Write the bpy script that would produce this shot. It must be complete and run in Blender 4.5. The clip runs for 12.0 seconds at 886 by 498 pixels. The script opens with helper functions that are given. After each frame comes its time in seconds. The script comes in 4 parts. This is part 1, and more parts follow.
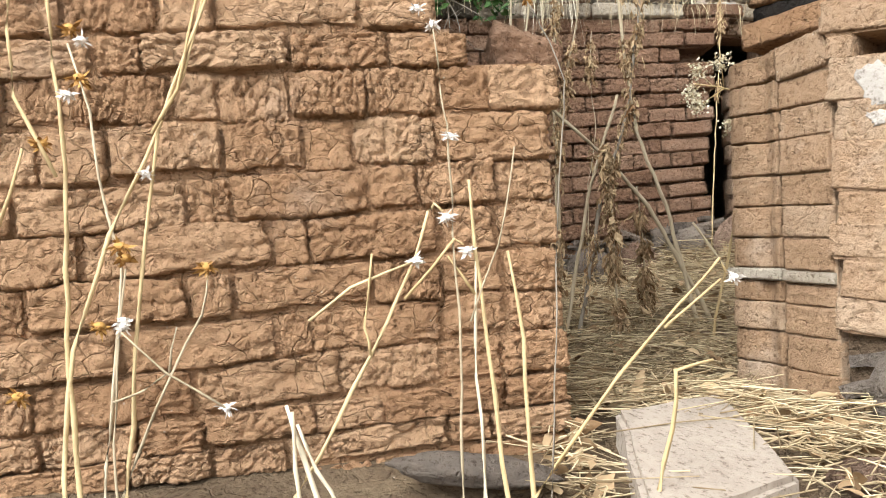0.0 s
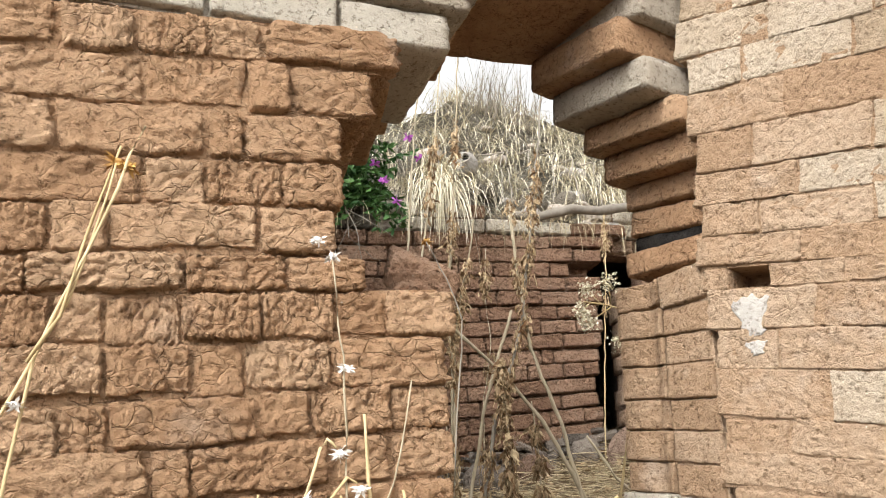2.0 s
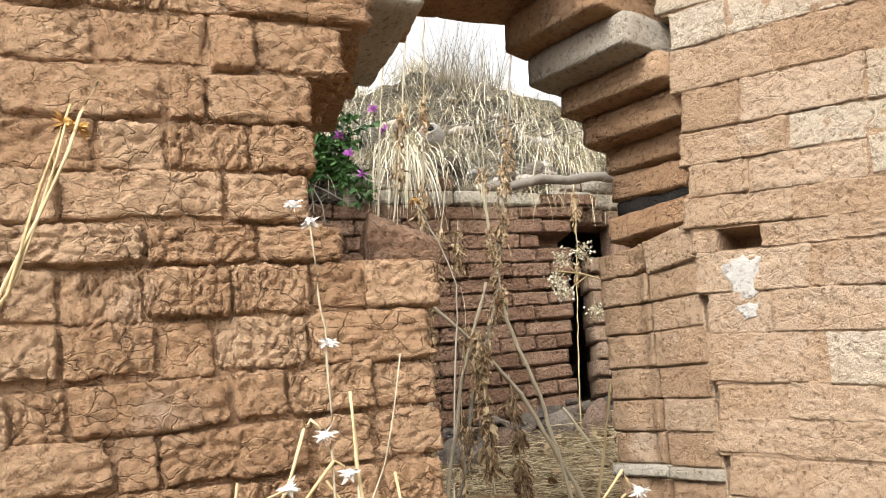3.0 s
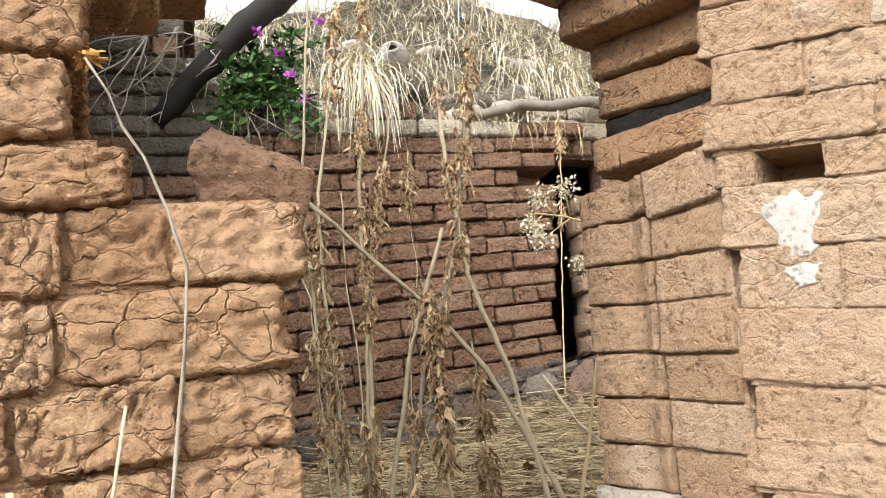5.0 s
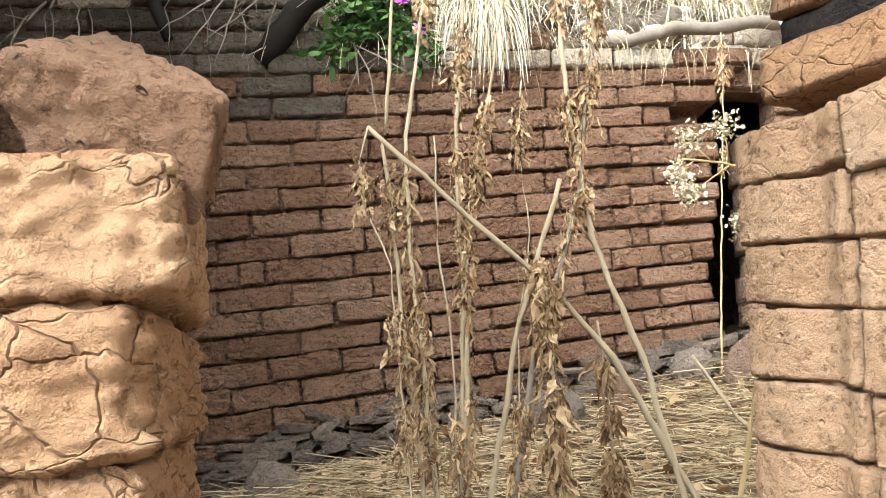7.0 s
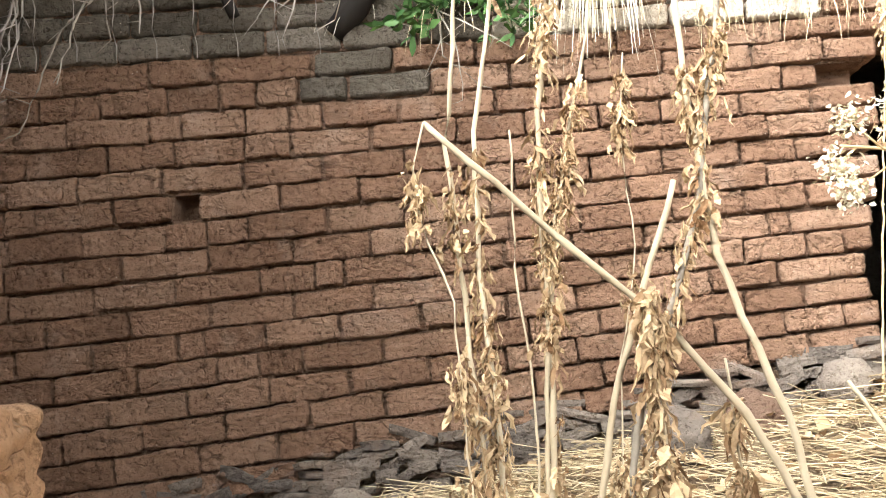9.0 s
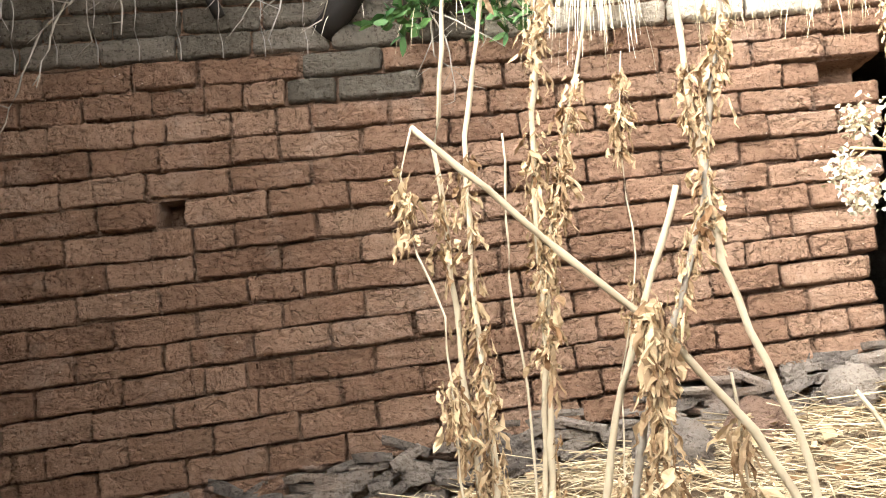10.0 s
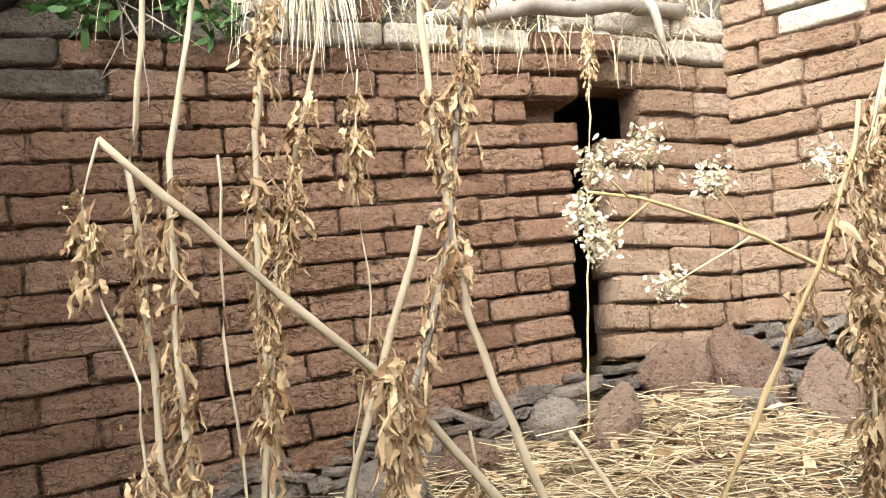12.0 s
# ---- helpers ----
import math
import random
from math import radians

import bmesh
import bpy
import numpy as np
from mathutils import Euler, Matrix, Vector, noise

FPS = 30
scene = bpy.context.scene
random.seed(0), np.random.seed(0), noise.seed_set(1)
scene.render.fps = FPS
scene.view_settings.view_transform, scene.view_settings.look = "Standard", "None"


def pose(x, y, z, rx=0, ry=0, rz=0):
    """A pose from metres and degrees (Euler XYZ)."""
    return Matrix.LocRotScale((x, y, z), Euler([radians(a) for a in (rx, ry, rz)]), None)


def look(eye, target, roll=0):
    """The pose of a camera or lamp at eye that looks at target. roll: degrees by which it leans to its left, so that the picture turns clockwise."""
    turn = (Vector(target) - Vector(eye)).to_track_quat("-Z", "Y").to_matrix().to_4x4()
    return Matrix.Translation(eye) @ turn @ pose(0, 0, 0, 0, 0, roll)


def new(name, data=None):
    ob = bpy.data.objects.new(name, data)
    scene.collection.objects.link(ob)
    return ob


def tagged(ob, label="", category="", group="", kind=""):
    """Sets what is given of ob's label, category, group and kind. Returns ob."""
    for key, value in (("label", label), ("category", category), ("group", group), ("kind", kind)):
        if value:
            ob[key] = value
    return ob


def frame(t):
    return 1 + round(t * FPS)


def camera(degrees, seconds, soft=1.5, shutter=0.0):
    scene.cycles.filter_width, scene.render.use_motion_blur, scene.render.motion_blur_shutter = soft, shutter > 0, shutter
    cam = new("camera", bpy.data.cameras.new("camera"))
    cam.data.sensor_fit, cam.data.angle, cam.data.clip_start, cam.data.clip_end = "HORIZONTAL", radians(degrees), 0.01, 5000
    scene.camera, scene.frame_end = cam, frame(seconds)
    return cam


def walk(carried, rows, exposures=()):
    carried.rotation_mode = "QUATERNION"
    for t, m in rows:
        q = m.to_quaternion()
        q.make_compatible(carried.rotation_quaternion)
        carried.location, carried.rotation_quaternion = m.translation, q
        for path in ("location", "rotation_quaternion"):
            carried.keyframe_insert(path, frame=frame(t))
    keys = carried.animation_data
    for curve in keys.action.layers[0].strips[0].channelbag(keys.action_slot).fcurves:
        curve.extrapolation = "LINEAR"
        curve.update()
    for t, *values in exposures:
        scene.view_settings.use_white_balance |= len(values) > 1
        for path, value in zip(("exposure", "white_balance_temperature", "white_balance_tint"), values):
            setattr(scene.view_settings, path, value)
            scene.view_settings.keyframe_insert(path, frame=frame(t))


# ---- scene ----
cam = camera(55.6, 12.0, soft=1.0)
PATH = [
    (0, (0.984, -0.743, 0.876), (1.161, 1.241, 1.053), 0.1),
    (0.5, (0.991, -0.715, 0.895), (1.319, 1.24, 1.166), -0.3),
    (1, (0.988, -0.719, 0.911), (1.354, 1.209, 1.301), -0.3),
    (1.5, (0.986, -0.733, 0.933), (1.385, 1.153, 1.466), -0.4),
    (2, (0.981, -0.736, 0.942), (1.387, 1.117, 1.577), -0.3),
    (2.5, (0.962, -0.671, 0.952), (1.44, 1.172, 1.566), -1.1),
    (3, (0.963, -0.606, 0.956), (1.461, 1.242, 1.537), -2.5),
    (3.5, (1.054, -0.463, 0.968), (1.554, 1.41, 1.459), -3.0),
    (3.7, (1.115, -0.376, 0.999), (1.626, 1.495, 1.486), -2.7),
    (5.3, (1.333, 0.122, 1.184), (1.844, 2.013, 1.59), -3.2),
    (5.5, (1.347, 0.161, 1.198), (1.829, 2.066, 1.575), -3.6),
    (6, (1.46, 0.302, 1.239), (1.805, 2.232, 1.636), -2.8),
    (6.5, (1.547, 0.418, 1.29), (1.766, 2.37, 1.667), -1.7),
    (7, (1.575, 0.56, 1.316), (1.722, 2.528, 1.639), -0.6),
    (7.5, (1.552, 0.713, 1.395), (1.675, 2.675, 1.76), -0.1),
    (7.7, (1.552, 0.741, 1.405), (1.623, 2.71, 1.746), -0.5),
    (9.3, (1.719, 1.051, 1.557), (1.561, 3.032, 1.782), -0.5),
    (9.5, (1.715, 1.075, 1.565), (1.56, 3.053, 1.815), -0.9),
    (10, (1.709, 1.094, 1.568), (1.575, 3.077, 1.794), -0.9),
    (10.5, (1.712, 1.104, 1.561), (1.624, 3.093, 1.753), -0.6),
    (11, (1.683, 1.235, 1.594), (1.852, 3.21, 1.864), -0.1),
    (11.5, (1.663, 1.351, 1.64), (2.098, 3.289, 1.876), -1.8),
    (12, (1.667, 1.365, 1.649), (2.254, 3.261, 1.9), -2.3),
]
walk(cam, [(t, look(eye, target, roll)) for t, eye, target, roll in PATH], exposures=[(0, -0.5), (1, -0.5), (2.5, -0.55), (3.7, -0.42), (5.5, -0.25), (6.5, 0.0), (7.5, 0.35), (9.5, 1.05), (10.5, 1.0), (11, 0.9), (12, 0.3)])

# ---- light ----
world = bpy.data.worlds.new("sky")
scene.world = world
world.use_nodes = True
wn, wl = world.node_tree.nodes, world.node_tree.links
sky = wn.new("ShaderNodeTexSky")
sky.sky_type, sky.sun_disc = "NISHITA", False
sky.sun_elevation, sky.sun_rotation = radians(41), radians(224)
sky.air_density, sky.dust_density, sky.ozone_density = 1.0, 4.0, 0.6
hsv = wn.new("ShaderNodeHueSaturation")
hsv.inputs["Saturation"].default_value = 0.03
wl.new(sky.outputs[0], hsv.inputs["Color"])
wl.new(hsv.outputs[0], wn["Background"].inputs["Color"])
wn["Background"].inputs["Strength"].default_value = 0.58
sun = new("sun", bpy.data.lights.new("sun", "SUN"))
sun.data.energy, sun.data.angle, sun.data.color = 1.7, radians(28), (1.0, 0.97, 0.92)
sun.matrix_world = look((-4.9, -5.1, 6.2), (0, 0, 0))


# ---- materials ----
def nodes_of(name):
    mat = bpy.data.materials.new(name)
    mat.use_nodes = True
    return mat, mat.node_tree.nodes, mat.node_tree.links, mat.node_tree.nodes["Principled BSDF"]


def ramp(n, stops):
    r = n.new("ShaderNodeValToRGB")
    r.color_ramp.elements[0].position, r.color_ramp.elements[0].color = stops[0][0], (*stops[0][1], 1)
    r.color_ramp.elements[1].position, r.color_ramp.elements[1].color = stops[-1][0], (*stops[-1][1], 1)
    for p, c in stops[1:-1]:
        r.color_ramp.elements.new(p).color = (*c, 1)
    return r


def mixed(n, l, mode, fac, a, b):
    m = n.new("ShaderNodeMix")
    m.data_type, m.blend_type = "RGBA", mode
    for k, v in ((0, fac), (6, a), (7, b)):
        if isinstance(v, bpy.types.NodeSocket):
            l.new(v, m.inputs[k])
        elif k == 0:
            m.inputs[0].default_value = v
        else:
            m.inputs[k].default_value = (*v, 1)
    return m.outputs[2]


def noise_tex(n, l, vec, scale, detail=6, rough=0.6):
    t = n.new("ShaderNodeTexNoise")
    t.inputs["Scale"].default_value, t.inputs["Detail"].default_value, t.inputs["Roughness"].default_value = scale, detail, rough
    l.new(vec, t.inputs["Vector"])
    return t


def earth(name, dark, mid, light, crack=0.5, fleck=0.8, stain=0.35, relief=1.0, stain_color=(0.62, 0.55, 0.47), crack_scale=19.0):
    """Dried mud with straw marks, cracks, pale grit and lime stains."""
    mat, n, l, bsdf = nodes_of(name)
    pos = n.new("ShaderNodeNewGeometry").outputs["Position"]
    info = n.new("ShaderNodeObjectInfo")
    big = noise_tex(n, l, pos, 2.3, 5)
    fine = noise_tex(n, l, pos, 26, 8, 0.7)
    col = ramp(n, [(0.28, dark), (0.5, mid), (0.74, light)])
    add = n.new("ShaderNodeMath")
    add.operation = "MULTIPLY_ADD"
    add.inputs[1].default_value = 0.45
    l.new(big.outputs["Fac"], add.inputs[0])
    half = n.new("ShaderNodeMath")
    half.operation = "MULTIPLY_ADD"
    half.inputs[1].default_value, half.inputs[2].default_value = 0.4, 0.0
    l.new(fine.outputs["Fac"], half.inputs[0])
    rnd = n.new("ShaderNodeMath")
    rnd.operation = "MULTIPLY_ADD"
    rnd.inputs[1].default_value = 0.26
    l.new(info.outputs["Random"], rnd.inputs[0])
    l.new(half.outputs[0], rnd.inputs[2])
    l.new(rnd.outputs[0], add.inputs[2])
    l.new(add.outputs[0], col.inputs[0])
    out = col.outputs[0]
    # lime and dust stains
    st = noise_tex(n, l, pos, 3.4, 7, 0.65)
    sm = ramp(n, [(0.56, (0, 0, 0)), (0.74, (stain,) * 3)])
    l.new(st.outputs["Fac"], sm.inputs[0])
    out = mixed(n, l, "MIX", sm.outputs[0], out, stain_color)
    # pale grit
    grit = n.new("ShaderNodeTexVoronoi")
    grit.inputs["Scale"].default_value = 38
    l.new(pos, grit.inputs["Vector"])
    gm = ramp(n, [(0.07, (fleck,) * 3), (0.13, (0, 0, 0))])
    l.new(grit.outputs["Distance"], gm.inputs[0])
    gsel = ramp(n, [(0.6, (0, 0, 0)), (0.66, (1, 1, 1))])
    l.new(noise_tex(n, l, pos, 9, 2).outputs["Fac"], gsel.inputs[0])
    gmask = mixed(n, l, "MULTIPLY", 1.0, gm.outputs[0], gsel.outputs[0])
    out = mixed(n, l, "MIX", gmask, out, (0.72, 0.62, 0.5))
    # small dirt-filled pits
    pit = noise_tex(n, l, pos, 58, 6, 0.75)
    pm = ramp(n, [(0.36, (0.36, 0.31, 0.27)), (0.47, (1, 1, 1))])
    l.new(pit.outputs["Fac"], pm.inputs[0])
    out = mixed(n, l, "MULTIPLY", 0.8, out, pm.outputs[0])
    # drying cracks, with a darker colour along them
    warp = n.new("ShaderNodeVectorMath")
    warp.operation = "MULTIPLY_ADD"
    warp.inputs[1].default_value = (0.07, 0.07, 0.07)
    l.new(noise_tex(n, l, pos, 9, 4).outputs["Color"], warp.inputs[0])
    sq = n.new("ShaderNodeMapping")
    sq.inputs["Scale"].default_value = (0.8, 0.8, 1.5)
    l.new(pos, warp.inputs[2])
    l.new(warp.outputs[0], sq.inputs["Vector"])
    vor = n.new("ShaderNodeTexVoronoi")
    vor.feature = "DISTANCE_TO_EDGE"
    vor.inputs["Scale"].default_value = crack_scale
    l.new(sq.outputs[0], vor.inputs["Vector"])
    cm = ramp(n, [(0.0, (1, 1, 1)), (0.036, (0, 0, 0))])
    l.new(vor.outputs["Distance"], cm.inputs[0])
    csel = ramp(n, [(0.42, (0, 0, 0)), (0.56, (1, 1, 1))])
    l.new(noise_tex(n, l, pos, 5.5, 3).outputs["Fac"], csel.inputs[0])
    cmask = mixed(n, l, "MULTIPLY", 1.0, cm.outputs[0], csel.outputs[0])
    crack_dark = n.new("ShaderNodeMath")
    crack_dark.operation = "MULTIPLY"
    crack_dark.inputs[1].default_value = 0.45 * crack
    l.new(cmask, crack_dark.inputs[0])
    out = mixed(n, l, "MULTIPLY", crack_dark.outputs[0], out, (0.5, 0.42, 0.36))
    # straw pits
    mp = n.new("ShaderNodeMapping")
    mp.inputs["Scale"].default_value = (1, 1, 1.2)
    l.new(pos, mp.inputs["Vector"])
    pits = noise_tex(n, l, mp.outputs[0], 30, 6, 0.75)
    # relief
    h1 = n.new("ShaderNodeMath")
    h1.operation = "MULTIPLY_ADD"
    h1.inputs[1].default_value = 0.45
    l.new(pits.outputs["Fac"], h1.inputs[0])
    l.new(fine.outputs["Fac"], h1.inputs[2])
    h1b = n.new("ShaderNodeMath")
    h1b.operation = "MULTIPLY_ADD"
    h1b.inputs[1].default_value = 0.35
    l.new(pit.outputs["Fac"], h1b.inputs[0])
    l.new(h1.outputs[0], h1b.inputs[2])
    h2 = n.new("ShaderNodeMath")
    h2.operation = "MULTIPLY_ADD"
    h2.inputs[1].default_value = -crack
    l.new(cmask, h2.inputs[0])
    l.new(h1b.outputs[0], h2.inputs[2])
    # small holes left by straw and grit
    holes = n.new("ShaderNodeTexVoronoi")
    holes.inputs["Scale"].default_value = 34
    l.new(warp.outputs[0], holes.inputs["Vector"])
    hm = ramp(n, [(0.1, (1, 1, 1)), (0.2, (0, 0, 0))])
    l.new(holes.outputs["Distance"], hm.inputs[0])
    hsel = ramp(n, [(0.52, (0, 0, 0)), (0.6, (1, 1, 1))])
    l.new(noise_tex(n, l, pos, 14, 3).outputs["Fac"], hsel.inputs[0])
    hmask = mixed(n, l, "MULTIPLY", 1.0, hm.outputs[0], hsel.outputs[0])
    h3 = n.new("ShaderNodeMath")
    h3.operation = "MULTIPLY_ADD"
    h3.inputs[1].default_value = -0.6
    l.new(hmask, h3.inputs[0])
    l.new(h2.outputs[0], h3.inputs[2])
    bump = n.new("ShaderNodeBump")
    bump.inputs["Strength"].default_value, bump.inputs["Distance"].default_value = 1.0 * relief, 0.042
    l.new(h3.outputs[0], bump.inputs["Height"])
    l.new(bump.outputs[0], bsdf.inputs["Normal"])
    l.new(out, bsdf.inputs["Base Color"])
    bsdf.inputs["Roughness"].default_value = 0.95
    bsdf.inputs["Specular IOR Level"].default_value = 0.15
    return mat


def plant(name, a, b, rough=0.75, scale=14.0, through_light=0.0):
    mat, n, l, bsdf = nodes_of(name)
    pos = n.new("ShaderNodeNewGeometry")
    t = noise_tex(n, l, pos.outputs["Position"], scale, 4)
    r = ramp(n, [(0.2, a), (0.8, b)])
    addn = n.new("ShaderNodeMath")
    addn.operation = "MULTIPLY_ADD"
    addn.inputs[1].default_value = 0.6
    l.new(pos.outputs["Random Per Island"], addn.inputs[0])
    sub = n.new("ShaderNodeMath")
    sub.operation = "MULTIPLY"
    sub.inputs[1].default_value = 0.45
    l.new(t.outputs["Fac"], sub.inputs[0])
    l.new(sub.outputs[0], addn.inputs[2])
    l.new(addn.outputs[0], r.inputs[0])
    l.new(r.outputs[0], bsdf.inputs["Base Color"])
    bsdf.inputs["Roughness"].default_value = rough
    bsdf.inputs["Specular IOR Level"].default_value = 0.2
    bump = n.new("ShaderNodeBump")
    bump.inputs["Strength"].default_value, bump.inputs["Distance"].default_value = 0.5, 0.004
    l.new(noise_tex(n, l, pos.outputs["Position"], 120, 3).outputs["Fac"], bump.inputs["Height"])
    l.new(bump.outputs[0], bsdf.inputs["Normal"])
    return mat


ADOBE = earth("adobe_red", (0.335, 0.186, 0.1), (0.53, 0.322, 0.183), (0.66, 0.44, 0.275), stain=0.3, relief=1.0)
# red-brown back wall adobe; part of the room's shade is in its colour
ADOBE_BACK_SHADED = earth("adobe_back_shaded", (0.175, 0.097, 0.06), (0.3, 0.178, 0.115), (0.41, 0.265, 0.18), stain=0.22, crack=0.5, relief=1.1)
ADOBE_PALE = earth("adobe_pale", (0.3, 0.19, 0.112), (0.41, 0.275, 0.172), (0.49, 0.365, 0.255), stain=0.4, crack=0.13, relief=0.8, crack_scale=11)
ADOBE_WHITE = earth("adobe_limed", (0.34, 0.285, 0.215), (0.47, 0.41, 0.33), (0.58, 0.53, 0.44), stain=0.5, crack=0.2, relief=0.8)
# weathered grey adobe, its colour lowered further for the overhang's shade
ADOBE_GREY_SHADED = earth("adobe_grey_shaded", (0.07, 0.06, 0.046), (0.135, 0.116, 0.09), (0.23, 0.2, 0.16), stain=0.35, crack=0.3)
MORTAR = earth("mud_mortar", (0.15, 0.09, 0.06), (0.24, 0.15, 0.1), (0.33, 0.22, 0.155), stain=0.5, stain_color=(0.45, 0.36, 0.3))
SOIL = earth("soil", (0.09, 0.062, 0.04), (0.17, 0.12, 0.078), (0.3, 0.225, 0.145), stain=0.4, stain_color=(0.5, 0.4, 0.25))
BANK_EARTH = earth("bank_earth", (0.08, 0.068, 0.052), (0.2, 0.178, 0.14), (0.5, 0.47, 0.41), stain=0.5, relief=1.6)
STONE = earth("basalt", (0.1, 0.085, 0.075), (0.2, 0.17, 0.145), (0.32, 0.27, 0.22), crack=0.0, stain=0.5, stain_color=(0.33, 0.22, 0.15))
RED_STONE = earth("red_tuff", (0.19, 0.118, 0.085), (0.3, 0.195, 0.14), (0.42, 0.3, 0.225), crack=0.0, relief=1.3, stain=0.4)
PALE_STONE = earth("pale_slab", (0.28, 0.235, 0.19), (0.37, 0.32, 0.27), (0.46, 0.41, 0.35), crack=0.1, fleck=0.2, stain=0.3, relief=0.35)
LIME = earth("lime_plaster", (0.27, 0.25, 0.22), (0.38, 0.355, 0.32), (0.48, 0.455, 0.415), crack=0.15, stain=0.25, relief=0.3)
DARK_STONE = earth("dark_stone", (0.018, 0.016, 0.015), (0.04, 0.036, 0.033), (0.1, 0.08, 0.068), crack=0.2, stain=0.1, fleck=0.0, stain_color=(0.2, 0.12, 0.09))
STEM = plant("dry_stem", (0.32, 0.26, 0.17), (0.58, 0.5, 0.36))
STEM_GOLD = plant("golden_stem", (0.42, 0.3, 0.14), (0.66, 0.53, 0.31))
STEM_WHITE = plant("bleached_stem", (0.55, 0.47, 0.32), (0.82, 0.76, 0.6))
DRY_LEAF = plant("withered_leaf", (0.17, 0.09, 0.04), (0.6, 0.46, 0.28))
STRAW = plant("straw", (0.2, 0.14, 0.075), (0.68, 0.57, 0.37))
HAY = plant("hanging_hay", (0.48, 0.41, 0.26), (0.85, 0.79, 0.63))
GREEN = plant("green_leaf", (0.025, 0.07, 0.02), (0.09, 0.18, 0.05), 0.5)
PETAL = plant("purple_petal", (0.3, 0.06, 0.32), (0.5, 0.16, 0.5))
SEED = plant("seed_head", (0.2, 0.09, 0.025), (0.5, 0.29, 0.09))
FLUFF = plant("white_fluff", (0.62, 0.58, 0.52), (0.85, 0.83, 0.8))
TWIG = plant("grey_twig", (0.2, 0.17, 0.13), (0.4, 0.36, 0.3))
PALE_TWIG = plant("pale_twig", (0.24, 0.21, 0.18), (0.48, 0.44, 0.39))
CHAR = plant("charred_wood", (0.007, 0.006, 0.005), (0.026, 0.022, 0.019))
DRIFT = plant("weathered_wood", (0.06, 0.05, 0.04), (0.32, 0.28, 0.23), scale=30)
BLACK = plant("mouth_shade_black", (0.008, 0.007, 0.006), (0.015, 0.013, 0.012))


# ---- mesh helpers ----
def part(name, bm, material, parent=None, label=""):
    me = bpy.data.meshes.new(name)
    bm.to_mesh(me)
    bm.free()
    me.materials.append(material)
    ob = new(name, me)
    if parent:
        ob.parent = parent
        ob.matrix_parent_inverse = parent.matrix_basis.inverted()
    if label:
        ob["label"] = label
    return ob


def mesh_of(verts, faces, name, material, shade=True):
    me = bpy.data.meshes.new(name)
    me.from_pydata(verts, [], faces)
    me.materials.append(material)
    if shade:
        for p in me.polygons:
            p.use_smooth = True
    me.update()
    return me


def lump(seed, size, cuts, r, amp, fine, material, name="lump", clod=21.0):
    """A worn block of the given size, as a mesh of unit size: rounded corners and an uneven skin."""
    (sx, sy, sz), (nx, ny, nz) = size, cuts
    bm = bmesh.new()
    def sheet(o, a, b, na, nb):
        g = [[bm.verts.new(Vector(o) + Vector(a) * (i / na) + Vector(b) * (j / nb)) for j in range(nb + 1)] for i in range(na + 1)]
        for i in range(na):
            for j in range(nb):
                bm.faces.new((g[i][j], g[i + 1][j], g[i + 1][j + 1], g[i][j + 1]))
    hx, hy, hz = sx / 2, sy / 2, sz / 2
    sheet((-hx, -hy, -hz), (sx, 0, 0), (0, 0, sz), nx, nz)
    sheet((hx, hy, -hz), (-sx, 0, 0), (0, 0, sz), nx, nz)
    sheet((hx, -hy, -hz), (0, sy, 0), (0, 0, sz), ny, nz)
    sheet((-hx, hy, -hz), (0, -sy, 0), (0, 0, sz), ny, nz)
    sheet((-hx, -hy, hz), (sx, 0, 0), (0, sy, 0), nx, ny)
    sheet((-hx, hy, -hz), (sx, 0, 0), (0, -sy, 0), nx, ny)
    bmesh.ops.remove_doubles(bm, verts=bm.verts, dist=1e-5)
    off = Vector((seed * 7.31, seed * 3.17, seed * 5.77))
    for v in bm.verts:
        p = v.co.copy()
        inner = Vector((max(-hx + r, min(hx - r, p.x)), max(-hy + r, min(hy - r, p.y)), max(-hz + r, min(hz - r, p.z))))
        d = p - inner
        nrm = d.normalized() if d.length > 1e-6 else Vector((0, -1, 0))
        q = inner + nrm * min(d.length, r)
        # dried clods with cracks between them, over a slow unevenness
        w = q + noise.noise_vector(q * 14 + off) * 0.016
        near = noise.voronoi(Vector((w.x * clod, w.y * clod, w.z * clod * 1.25)) + off)[0]
        swell = min(1.0, (near[1] - near[0]) / 0.3) ** 0.6
        keep = min(1.0, max(0.0, noise.noise(q * 7 + off * 3) * 2.2 + 0.75))
        k = noise.noise(q * 9 + off) * amp * 0.8 + noise.noise(q * 26 + off) * amp * 0.35 + noise.noise(q * 70 + off) * fine * 0.8
        k -= amp * 0.75 * (1 - swell) * keep
        q += nrm * k
        q.z += noise.noise(Vector((q.x * 5, seed, 0)) + off) * amp * 0.6
        v.co = Vector((q.x / sx, q.y / sy, q.z / sz))
    me = bpy.data.meshes.new(name)
    bm.to_mesh(me)
    bm.free()
    for p in me.polygons:
        p.use_smooth = True
    me.materials.append(material)
    return me


def variants(count, size, cuts, r, amp, fine, material, name):
    return [lump(k + hash_of(name), size, cuts, r, amp, fine, material, name) for k in range(count)]


def hash_of(text):
    return sum(ord(c) for c in text) % 50


def frame_of(o, yaw):
    """A wall's own axes: x along it, y into it, z up."""
    return Matrix.Translation((*o, 0)) @ Matrix.Rotation(yaw, 4, "Z")


def place(mesh, name, m, parent):
    ob = new(name, mesh)
    ob.matrix_basis = m
    ob.parent = parent
    return ob


